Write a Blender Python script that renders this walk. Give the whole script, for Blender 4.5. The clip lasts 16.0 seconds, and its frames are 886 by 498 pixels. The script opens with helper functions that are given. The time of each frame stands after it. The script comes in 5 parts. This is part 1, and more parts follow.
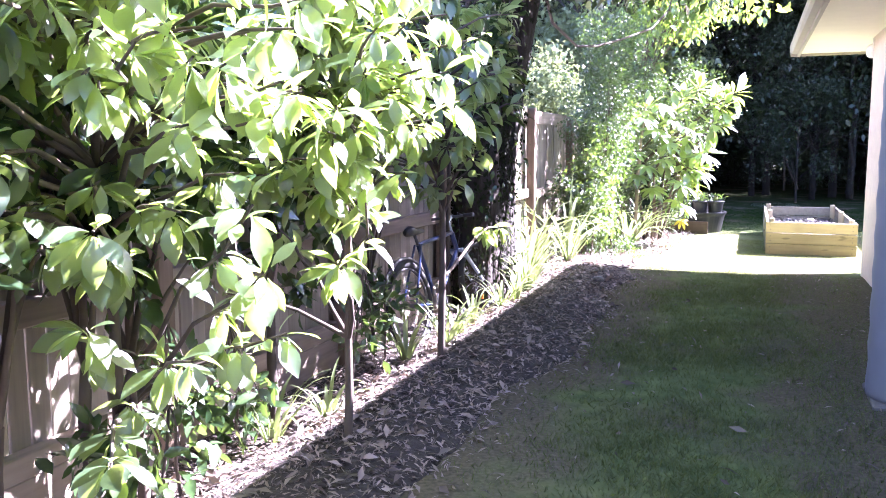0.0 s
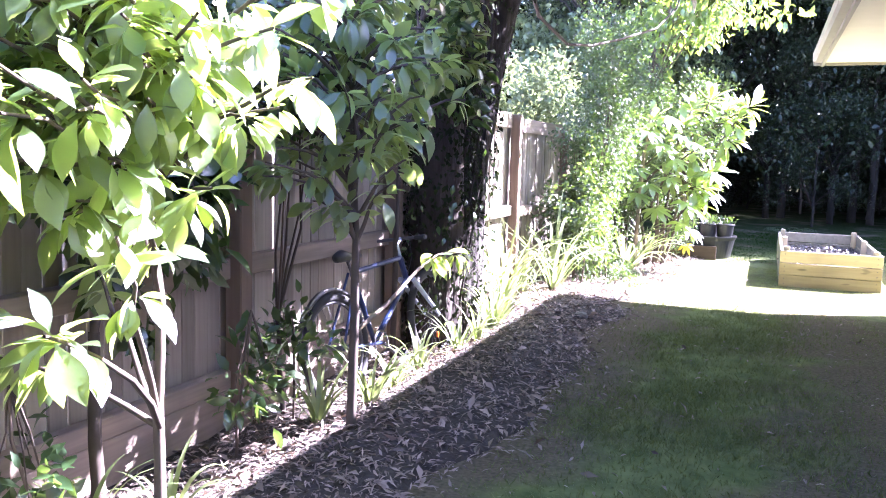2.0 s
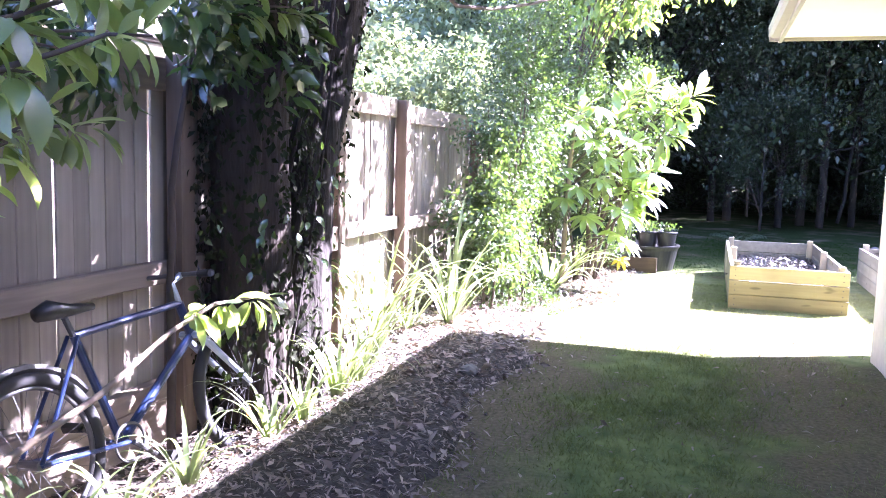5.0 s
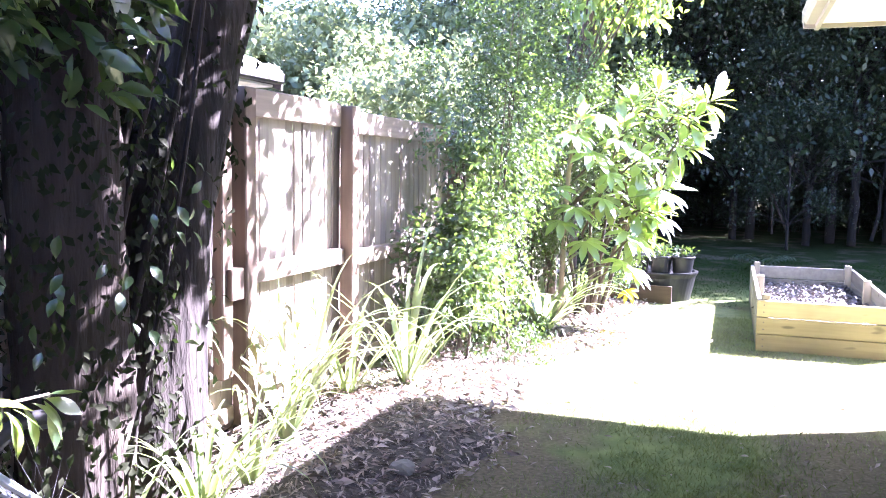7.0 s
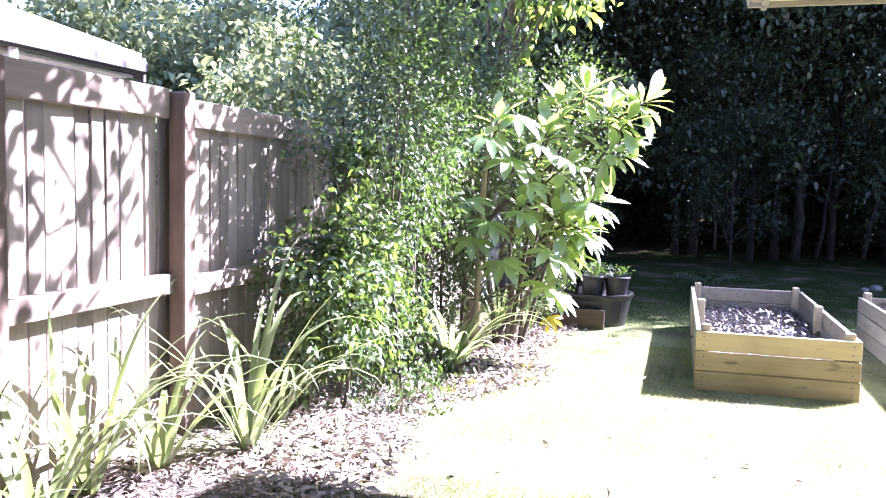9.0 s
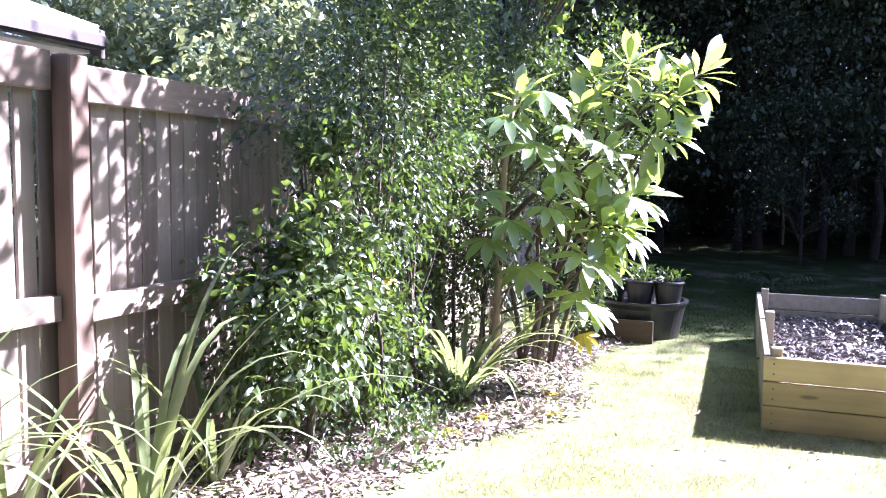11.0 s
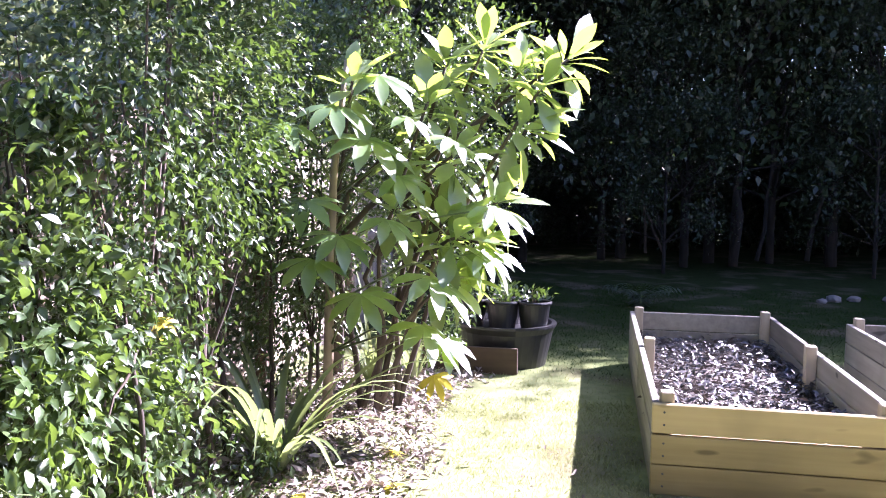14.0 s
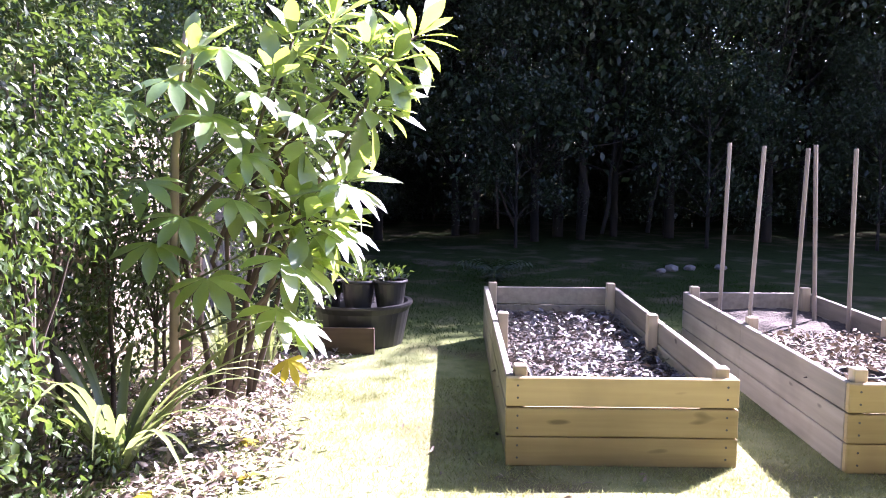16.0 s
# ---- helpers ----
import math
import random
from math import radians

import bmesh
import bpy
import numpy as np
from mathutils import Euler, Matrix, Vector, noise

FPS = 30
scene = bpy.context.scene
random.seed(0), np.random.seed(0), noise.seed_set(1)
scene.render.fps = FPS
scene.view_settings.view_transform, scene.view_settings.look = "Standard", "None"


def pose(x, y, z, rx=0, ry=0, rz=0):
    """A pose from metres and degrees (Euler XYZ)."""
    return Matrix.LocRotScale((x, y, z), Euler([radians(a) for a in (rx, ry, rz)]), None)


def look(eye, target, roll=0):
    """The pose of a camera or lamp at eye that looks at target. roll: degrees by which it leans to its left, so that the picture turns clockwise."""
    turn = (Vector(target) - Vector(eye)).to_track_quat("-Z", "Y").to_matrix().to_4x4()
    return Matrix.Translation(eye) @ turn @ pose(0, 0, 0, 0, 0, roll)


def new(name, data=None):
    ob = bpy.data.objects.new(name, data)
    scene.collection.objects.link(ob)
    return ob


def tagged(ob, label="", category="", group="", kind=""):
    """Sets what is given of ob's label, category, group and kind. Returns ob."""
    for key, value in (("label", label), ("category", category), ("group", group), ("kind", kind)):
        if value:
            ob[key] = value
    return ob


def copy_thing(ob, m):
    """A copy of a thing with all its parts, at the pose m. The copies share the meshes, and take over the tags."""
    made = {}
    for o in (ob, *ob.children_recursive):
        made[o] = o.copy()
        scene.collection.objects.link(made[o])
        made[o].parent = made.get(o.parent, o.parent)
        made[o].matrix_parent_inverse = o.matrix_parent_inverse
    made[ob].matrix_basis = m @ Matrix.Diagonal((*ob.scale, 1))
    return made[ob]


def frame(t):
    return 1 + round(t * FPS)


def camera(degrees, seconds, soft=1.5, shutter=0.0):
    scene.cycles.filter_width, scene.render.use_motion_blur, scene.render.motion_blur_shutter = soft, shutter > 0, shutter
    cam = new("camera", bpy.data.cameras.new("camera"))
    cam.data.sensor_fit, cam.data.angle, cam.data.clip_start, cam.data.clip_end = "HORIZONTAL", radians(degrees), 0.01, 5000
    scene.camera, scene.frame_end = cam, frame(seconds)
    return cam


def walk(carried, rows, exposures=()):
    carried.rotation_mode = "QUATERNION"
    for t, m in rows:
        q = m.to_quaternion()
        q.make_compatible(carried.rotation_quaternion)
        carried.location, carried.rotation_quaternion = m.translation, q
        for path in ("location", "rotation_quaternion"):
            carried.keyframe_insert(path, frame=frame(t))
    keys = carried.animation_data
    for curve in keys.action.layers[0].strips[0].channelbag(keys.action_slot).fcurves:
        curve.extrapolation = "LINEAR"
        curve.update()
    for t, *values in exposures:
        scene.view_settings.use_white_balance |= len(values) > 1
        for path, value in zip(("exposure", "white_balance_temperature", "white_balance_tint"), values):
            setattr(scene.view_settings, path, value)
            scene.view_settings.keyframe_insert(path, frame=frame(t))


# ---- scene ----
cam = camera(56.2, 16.0, soft=1.0)
METRES, EYE, TILT, LEAN, TURN = 8.75, 1.41, 0.0, 0.0, 20.4
ROWS = [
    (0.0, 0.0, 0.0, 0.0, -0.03, -7.22, 0.26),
    (0.5, 0.0145, 0.0342, 0.0022, 1.8, -5.55, -2.46),
    (1.0, 0.0273, 0.0677, 0.002, 4.87, -7.41, -2.96),
    (1.5, 0.0389, 0.1049, 0.0005, 2.15, -4.57, -2.08),
    (2.0, 0.0523, 0.1375, -0.0013, 0.98, -6.55, -1.52),
    (2.5, 0.0666, 0.1781, -0.0016, 2.42, -7.56, -1.79),
    (3.0, 0.0776, 0.2207, -0.003, -0.85, -7.2, -0.42),
    (3.5, 0.0902, 0.2514, -0.0024, -2.28, -7.06, -1.45),
    (6.0, 0.158, 0.4388, -0.0038, -3.09, -4.49, -1.22),
    (6.5, 0.1704, 0.4797, -0.0025, -4.27, -3.14, -0.33),
    (7.0, 0.1863, 0.514, -0.0007, -1.17, -5.37, -0.87),
    (7.5, 0.2001, 0.5443, -0.004, -4.81, -5.23, -1.32),
    (8.0, 0.2157, 0.5809, -0.0036, -5.2, -5.17, -0.06),
    (8.5, 0.2314, 0.6183, -0.0006, -3.48, -3.65, -2.2),
    (9.0, 0.2466, 0.649, -0.0039, -4.53, -4.46, -1.32),
    (9.5, 0.2604, 0.6867, -0.0044, -4.6, -4.35, 0.69),
    (12.0, 0.3163, 0.8338, -0.0042, 1.18, -5.42, -2.22),
    (12.5, 0.3225, 0.8591, -0.0074, 0.51, -5.1, -2.32),
    (13.0, 0.3246, 0.8873, -0.0065, -2.32, -4.73, -0.75),
    (13.5, 0.3316, 0.906, -0.0064, -6.7, -4.52, -1.25),
    (14.0, 0.3347, 0.9246, -0.0064, -9.74, -4.4, -0.85),
    (14.5, 0.3367, 0.9308, -0.0062, -16.21, -6.03, 0.32),
    (15.0, 0.337, 0.9311, -0.0062, -19.54, -6.12, -0.18),
    (15.5, 0.3382, 0.9305, -0.0055, -20.52, -6.19, -0.6),
    (16.0, 0.3389, 0.9315, -0.0062, -19.67, -5.82, -0.43),
]
walk_rows = [(t, pose(0, 0, EYE, TILT, LEAN, TURN) @ pose(METRES * x, METRES * y, METRES * z, 90 + pitch, roll, yaw)) for t, x, y, z, yaw, pitch, roll in ROWS]
walk(cam, walk_rows, [(0.0, 4.68, 5450, 43), (1.0, 4.83, 5450, 43), (3.5, 4.9, 5400, 42), (7.0, 5.02, 5400, 42), (8.5, 4.32, 5400, 42), (9.7, 3.65, 5400, 41), (12.0, 3.4, 5450, 42), (13.2, 3.35, 5500, 43), (16.0, 3.52, 5750, 46)])

# ---- world and sun ----
SUN_WAY = Vector((-0.87, -0.81, -1.0)).normalized()
world = bpy.data.worlds.new("world")
scene.world = world
world.use_nodes = True
wn = world.node_tree.nodes
sky = wn.new("ShaderNodeTexSky")
sky.sky_type = "NISHITA"
sky.sun_disc = False
sky.sun_elevation = math.asin(-SUN_WAY.z)
sky.sun_rotation = math.atan2(-SUN_WAY.x, -SUN_WAY.y)
wn["Background"].inputs["Strength"].default_value = 0.05
world.node_tree.links.new(sky.outputs[0], wn["Background"].inputs["Color"])
sun_data = bpy.data.lights.new("sun", "SUN")
sun_data.energy, sun_data.angle, sun_data.color = 5.0, radians(0.55), (1.0, 0.95, 0.86)
sun = new("sun", sun_data)
sun.matrix_world = look((0, 0, 30), Vector((0, 0, 30)) + SUN_WAY)

rng = np.random.default_rng(7)


# ---- materials ----
def material(name):
    m = bpy.data.materials.new(name)
    m.use_nodes = True
    nt = m.node_tree
    return m, nt, nt.nodes["Principled BSDF"]


def noise_tex(nt, scale, detail=4.0, stretch=None, coord="Object"):
    tc = nt.nodes.new("ShaderNodeTexCoord")
    n = nt.nodes.new("ShaderNodeTexNoise")
    n.inputs["Scale"].default_value, n.inputs["Detail"].default_value = scale, detail
    if stretch:
        mp = nt.nodes.new("ShaderNodeMapping")
        mp.inputs["Scale"].default_value = stretch
        nt.links.new(tc.outputs[coord], mp.inputs["Vector"])
        nt.links.new(mp.outputs[0], n.inputs["Vector"])
    else:
        nt.links.new(tc.outputs[coord], n.inputs["Vector"])
    return n


def ramp(nt, fac, stops):
    r = nt.nodes.new("ShaderNodeValToRGB")
    e = r.color_ramp.elements
    while len(e) < len(stops):
        e.new(0.5)
    for k, (p, c) in enumerate(stops):
        e[k].position, e[k].color = p, (*c, 1)
    nt.links.new(fac, r.inputs[0])
    return r.outputs[0]


def mixed(nt, fac, a, b, mode="MIX"):
    mx = nt.nodes.new("ShaderNodeMix")
    mx.data_type, mx.blend_type = "RGBA", mode
    for sock, v in ((mx.inputs[0], fac), (mx.inputs[6], a), (mx.inputs[7], b)):
        if isinstance(v, (int, float)):
            sock.default_value = v
        elif isinstance(v, tuple):
            sock.default_value = (*v, 1)
        else:
            nt.links.new(v, sock)
    return mx.outputs[2]


def bump(nt, bsdf, height, strength, distance=0.01):
    b = nt.nodes.new("ShaderNodeBump")
    b.inputs["Strength"].default_value, b.inputs["Distance"].default_value = strength, distance
    nt.links.new(height, b.inputs["Height"])
    nt.links.new(b.outputs[0], bsdf.inputs["Normal"])


def vary(nt):
    """One random value for each object and each separate piece of a mesh."""
    oi = nt.nodes.new("ShaderNodeObjectInfo")
    ge = nt.nodes.new("ShaderNodeNewGeometry")
    ad = nt.nodes.new("ShaderNodeMath")
    ad.operation = "ADD"
    nt.links.new(oi.outputs["Random"], ad.inputs[0])
    nt.links.new(ge.outputs["Random Per Island"], ad.inputs[1])
    fr = nt.nodes.new("ShaderNodeMath")
    fr.operation = "FRACT"
    nt.links.new(ad.outputs[0], fr.inputs[0])
    return fr.outputs[0]


def leaf_material(name, dark, light, glow, rough=0.35, through_share=0.35, gloss=0.5, wax=0.0):
    m, nt, p = material(name)
    v = vary(nt)
    n = noise_tex(nt, 9.0, 3.0)
    base = mixed(nt, n.outputs[0], ramp(nt, v, [(0.0, dark), (0.75, light), (1.0, tuple(min(1, c * 1.25) for c in light))]), dark)
    nt.links.new(base, p.inputs["Base Color"])
    p.inputs["Roughness"].default_value = rough
    p.inputs["Specular IOR Level"].default_value = gloss
    p.inputs["Coat Weight"].default_value, p.inputs["Coat Roughness"].default_value = wax, 0.42
    tl = nt.nodes.new("ShaderNodeBsdfTranslucent")
    nt.links.new(mixed(nt, v, tuple(c * 0.7 for c in glow), glow), tl.inputs["Color"])
    mx = nt.nodes.new("ShaderNodeMixShader")
    mx.inputs[0].default_value = through_share
    nt.links.new(p.outputs[0], mx.inputs[1])
    nt.links.new(tl.outputs[0], mx.inputs[2])
    nt.links.new(mx.outputs[0], nt.nodes["Material Output"].inputs["Surface"])
    bump(nt, p, noise_tex(nt, 38.0, 2.0).outputs[0], 0.4, 0.006)
    return m


def wood_material(name, a, b, stretch, rough=0.8, scale=6.0, knots=False, relief=0.35, depth=0.004):
    m, nt, p = material(name)
    v = vary(nt)
    grain = noise_tex(nt, scale, 6.0, stretch)
    col = ramp(nt, grain.outputs[0], [(0.3, a), (0.7, b)])
    col = mixed(nt, 0.55, col, ramp(nt, v, [(0.0, tuple(c * 0.7 for c in a)), (1.0, tuple(min(1, c * 1.15) for c in b))]), "MIX")
    big = noise_tex(nt, 2.2, 3.0)
    col = mixed(nt, ramp(nt, big.outputs[0], [(0.5, (0, 0, 0)), (0.75, (0.45, 0.45, 0.45))]), col, tuple(c * 0.55 for c in a))
    if knots:
        k = noise_tex(nt, 5.0, 1.0, (0.6, 1.0, 2.2))
        col = mixed(nt, ramp(nt, k.outputs[0], [(0.7, (0, 0, 0)), (0.76, (0.8, 0.8, 0.8))]), col, tuple(c * 0.35 for c in a))
    nt.links.new(col, p.inputs["Base Color"])
    p.inputs["Roughness"].default_value = rough
    bump(nt, p, grain.outputs[0], relief, depth)
    return m


def plain_material(name, col, rough=0.6, metal=0.0, spread=0.12, scale=14.0, relief=0.1):
    m, nt, p = material(name)
    n = noise_tex(nt, scale, 5.0)
    c = ramp(nt, n.outputs[0], [(0.3, tuple(x * (1 - spread) for x in col)), (0.7, tuple(min(1, x * (1 + spread)) for x in col))])
    n2 = noise_tex(nt, 1.3, 3.0)
    c = mixed(nt, ramp(nt, n2.outputs[0], [(0.45, (0, 0, 0)), (0.8, (0.35, 0.35, 0.35))]), c, tuple(x * (1 - 2 * spread) for x in col))
    nt.links.new(c, p.inputs["Base Color"])
    p.inputs["Roughness"].default_value, p.inputs["Metallic"].default_value = rough, metal
    bump(nt, p, noise_tex(nt, scale * 8, 3.0).outputs[0], relief, 0.003)
    return m


MAT_SAPLING = leaf_material("broad glossy leaf", (0.022, 0.048, 0.02), (0.105, 0.165, 0.075), (0.62, 0.80, 0.16), 0.36, 0.40, 1.0, 0.8)
MAT_SHRUB = leaf_material("shrub leaf", (0.014, 0.034, 0.012), (0.045, 0.085, 0.03), (0.20, 0.34, 0.05), 0.24, 0.2, 1.0, 0.4)
MAT_HEDGEFOOT = leaf_material("glossy hedge leaf", (0.011, 0.030, 0.008), (0.075, 0.125, 0.036), (0.26, 0.42, 0.05), 0.36, 0.2, 0.8, 0.4)
MAT_FINE = leaf_material("small hedge leaf", (0.009, 0.024, 0.007), (0.056, 0.098, 0.028), (0.22, 0.38, 0.045), 0.36, 0.16, 0.6, 0.25)
MAT_LIME = leaf_material("lime tree leaf", (0.025, 0.06, 0.012), (0.075, 0.14, 0.03), (0.36, 0.52, 0.05), 0.3, 0.3, 0.8, 0.4)
MAT_ROSETTE = leaf_material("long rosette leaf", (0.08, 0.13, 0.06), (0.25, 0.32, 0.18), (0.58, 0.78, 0.09), 0.36, 0.34, 1.0, 0.8)
MAT_LOBED = leaf_material("lobed leaf", (0.05, 0.11, 0.03), (0.15, 0.25, 0.085), (0.48, 0.70, 0.07), 0.36, 0.34, 1.0, 0.7)
MAT_STRAP = leaf_material("strap leaf", (0.075, 0.115, 0.04), (0.22, 0.26, 0.12), (0.40, 0.50, 0.14), 0.38, 0.3, 0.7, 0.4)
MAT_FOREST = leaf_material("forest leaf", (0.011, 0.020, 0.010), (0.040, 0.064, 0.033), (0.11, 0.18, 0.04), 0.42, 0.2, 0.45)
MAT_FAR = leaf_material("neighbour tree leaf", (0.08, 0.12, 0.055), (0.20, 0.24, 0.13), (0.34, 0.40, 0.15), 0.35, 0.3)
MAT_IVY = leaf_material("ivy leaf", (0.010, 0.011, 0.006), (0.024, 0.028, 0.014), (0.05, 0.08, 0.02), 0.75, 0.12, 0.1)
MAT_GRASS = leaf_material("lawn grass", (0.045, 0.062, 0.02), (0.13, 0.148, 0.052), (0.24, 0.30, 0.07), 0.5, 0.3, 0.3)
# Sunlit and shaded copies of the lawn grass, the light put in the colour
MAT_SUNGRASS = leaf_material("lawn grass paled for sun", (0.115, 0.14, 0.058), (0.29, 0.31, 0.155), (0.40, 0.43, 0.16), 0.5, 0.3, 0.2)
MAT_SHADEGRASS = leaf_material("lawn grass darkened for shade", (0.007, 0.020, 0.004), (0.020, 0.042, 0.009), (0.06, 0.12, 0.02), 0.9, 0.25, 0.02)
MAT_LITTER = leaf_material("dry leaf litter", (0.075, 0.056, 0.044), (0.45, 0.36, 0.30), (0.16, 0.10, 0.06), 0.55, 0.12, 0.5)
MAT_GREYLITTER = leaf_material("grey curled leaf mulch", (0.012, 0.011, 0.010), (0.085, 0.078, 0.074), (0.08, 0.06, 0.05), 0.35, 0.08, 0.9)
# Paler copy of the dry litter, sunlight put into its colour
MAT_SUNLIT_LITTER = leaf_material("dry leaf litter paled for sunlight", (0.10, 0.08, 0.066), (0.58, 0.50, 0.44), (0.2, 0.14, 0.1), 0.55, 0.12, 0.5)
MAT_STRAW = leaf_material("pale straw", (0.09, 0.075, 0.06), (0.28, 0.24, 0.20), (0.15, 0.11, 0.07), 0.7, 0.1, 0.2)
MAT_YELLOW = leaf_material("yellowed leaf", (0.35, 0.28, 0.02), (0.55, 0.45, 0.04), (0.7, 0.6, 0.05), 0.4, 0.4)
MAT_BARK = wood_material("bark", (0.038, 0.028, 0.022), (0.115, 0.088, 0.07), (1, 1, 0.25), 0.9, 14.0)
MAT_STEM = wood_material("pale stem", (0.16, 0.12, 0.085), (0.32, 0.26, 0.19), (1, 1, 0.3), 0.75, 20.0)
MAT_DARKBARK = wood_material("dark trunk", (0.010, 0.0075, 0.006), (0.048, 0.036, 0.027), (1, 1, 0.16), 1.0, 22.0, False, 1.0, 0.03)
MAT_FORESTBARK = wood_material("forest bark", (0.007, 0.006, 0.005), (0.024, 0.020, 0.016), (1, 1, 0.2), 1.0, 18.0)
MAT_PALING = wood_material("weathered paling", (0.165, 0.138, 0.108), (0.33, 0.288, 0.235), (6, 6, 0.35), 0.85, 5.0)
MAT_POST = wood_material("brown fence post", (0.095, 0.066, 0.046), (0.20, 0.145, 0.105), (6, 6, 0.3), 0.85, 5.0)
MAT_RAIL = wood_material("fence rail", (0.16, 0.125, 0.10), (0.33, 0.27, 0.21), (6, 0.35, 6), 0.85, 5.0)
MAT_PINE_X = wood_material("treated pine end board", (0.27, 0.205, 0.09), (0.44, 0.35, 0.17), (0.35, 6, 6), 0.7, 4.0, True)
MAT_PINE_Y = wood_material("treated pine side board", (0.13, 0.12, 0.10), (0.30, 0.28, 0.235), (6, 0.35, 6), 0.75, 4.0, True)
MAT_PINE_Z = wood_material("treated pine post", (0.25, 0.215, 0.15), (0.46, 0.40, 0.29), (6, 6, 0.35), 0.75, 4.0)
MAT_STAKE = wood_material("garden stake", (0.20, 0.175, 0.15), (0.34, 0.30, 0.26), (8, 8, 0.4), 0.8, 6.0)
MAT_CRATE = wood_material("old brown timber", (0.03, 0.02, 0.013), (0.085, 0.055, 0.035), (0.4, 6, 6), 0.85, 5.0)
MAT_RENDER = plain_material("cream rendered wall", (0.66, 0.56, 0.47), 0.85, 0, 0.06, 18.0, 0.35)
MAT_SOFFIT = plain_material("cream soffit", (0.74, 0.69, 0.57), 0.6, 0, 0.03, 5.0, 0.03)
MAT_GUTTER = plain_material("beige gutter", (0.33, 0.30, 0.25), 0.5, 0.0, 0.05, 6.0, 0.03)
MAT_ROOF = plain_material("roof sheet", (0.36, 0.34, 0.32), 0.5, 0.2, 0.08, 4.0, 0.1)
MAT_ROOF_PALE = plain_material("pale neighbour roof", (0.72, 0.70, 0.68), 0.5, 0.0, 0.05, 4.0, 0.1)
MAT_ROOF_TRIM = plain_material("dark roof trim", (0.06, 0.055, 0.055), 0.5)
MAT_TANK = plain_material("blue-grey tank plastic", (0.17, 0.178, 0.20), 0.5, 0, 0.06, 8.0, 0.08)
MAT_RUBBER = plain_material("black rubber", (0.018, 0.018, 0.02), 0.75)
MAT_BLACK = plain_material("black plastic", (0.022, 0.022, 0.024), 0.42)
MAT_STEEL = plain_material("dull steel", (0.09, 0.09, 0.095), 0.6, 0.5)
MAT_BLUE = plain_material("blue frame paint", (0.016, 0.028, 0.085), 0.28, 0.1)
MAT_SILVER = plain_material("silver frame paint", (0.30, 0.34, 0.42), 0.3, 0.2)
MAT_ORANGE = plain_material("orange reflector", (0.45, 0.13, 0.02), 0.25)
MAT_WHITE = plain_material("white plastic", (0.8, 0.79, 0.75), 0.4)
MAT_STONE = plain_material("pale stone", (0.13, 0.122, 0.11), 0.85, 0, 0.2, 12.0, 0.4)

soil, nt, p = material("dark soil")
n1, n2 = noise_tex(nt, 30.0, 6.0), noise_tex(nt, 4.0, 4.0)
nt.links.new(mixed(nt, n2.outputs[0], ramp(nt, n1.outputs[0], [(0.3, (0.022, 0.017, 0.013)), (0.7, (0.072, 0.056, 0.043))]), (0.04, 0.031, 0.024)), p.inputs["Base Color"])
p.inputs["Roughness"].default_value = 0.95
bump(nt, p, n1.outputs[0], 0.9, 0.03)
MAT_SOIL = soil

lawn, nt, p = material("lawn ground")
n1, n2, n3 = noise_tex(nt, 45.0, 6.0), noise_tex(nt, 1.6, 5.0), noise_tex(nt, 7.0, 4.0)
earth = ramp(nt, n1.outputs[0], [(0.3, (0.060, 0.048, 0.033)), (0.7, (0.14, 0.113, 0.080))])
green = ramp(nt, n3.outputs[0], [(0.3, (0.06, 0.088, 0.028)), (0.7, (0.135, 0.165, 0.062))])
tc = nt.nodes.new("ShaderNodeTexCoord")
sx = nt.nodes.new("ShaderNodeSeparateXYZ")
nt.links.new(tc.outputs["Object"], sx.inputs[0])
near_wall = nt.nodes.new("ShaderNodeMapRange")
near_wall.inputs[1].default_value, near_wall.inputs[2].default_value = -0.1, 0.65
nt.links.new(sx.outputs[0], near_wall.inputs[0])
past = nt.nodes.new("ShaderNodeMapRange")
past.inputs[1].default_value, past.inputs[2].default_value = 10.2, 9.4
nt.links.new(sx.outputs[1], past.inputs[0])
worn = nt.nodes.new("ShaderNodeMath")
worn.operation = "MULTIPLY"
nt.links.new(near_wall.outputs[0], worn.inputs[0])
nt.links.new(past.outputs[0], worn.inputs[1])
by_mulch = nt.nodes.new("ShaderNodeMapRange")
by_mulch.inputs[1].default_value, by_mulch.inputs[2].default_value = -0.5, -1.1
nt.links.new(sx.outputs[0], by_mulch.inputs[0])
strip = nt.nodes.new("ShaderNodeMath")
strip.operation = "MULTIPLY"
nt.links.new(by_mulch.outputs[0], strip.inputs[0])
nt.links.new(past.outputs[0], strip.inputs[1])
both = nt.nodes.new("ShaderNodeMath")
both.operation = "MAXIMUM"
nt.links.new(worn.outputs[0], both.inputs[0])
nt.links.new(strip.outputs[0], both.inputs[1])
ease = nt.nodes.new("ShaderNodeMath")
ease.operation = "MULTIPLY_ADD"
ease.inputs[1].default_value = 0.3
nt.links.new(both.outputs[0], ease.inputs[0])
nt.links.new(n2.outputs[0], ease.inputs[2])
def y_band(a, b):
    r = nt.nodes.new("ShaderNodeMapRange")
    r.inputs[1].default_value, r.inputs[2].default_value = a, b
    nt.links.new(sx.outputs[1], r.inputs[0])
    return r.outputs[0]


def times(a, b):
    mu = nt.nodes.new("ShaderNodeMath")
    mu.operation = "MULTIPLY"
    nt.links.new(a, mu.inputs[0])
    nt.links.new(b, mu.inputs[1])
    return mu.outputs[0]


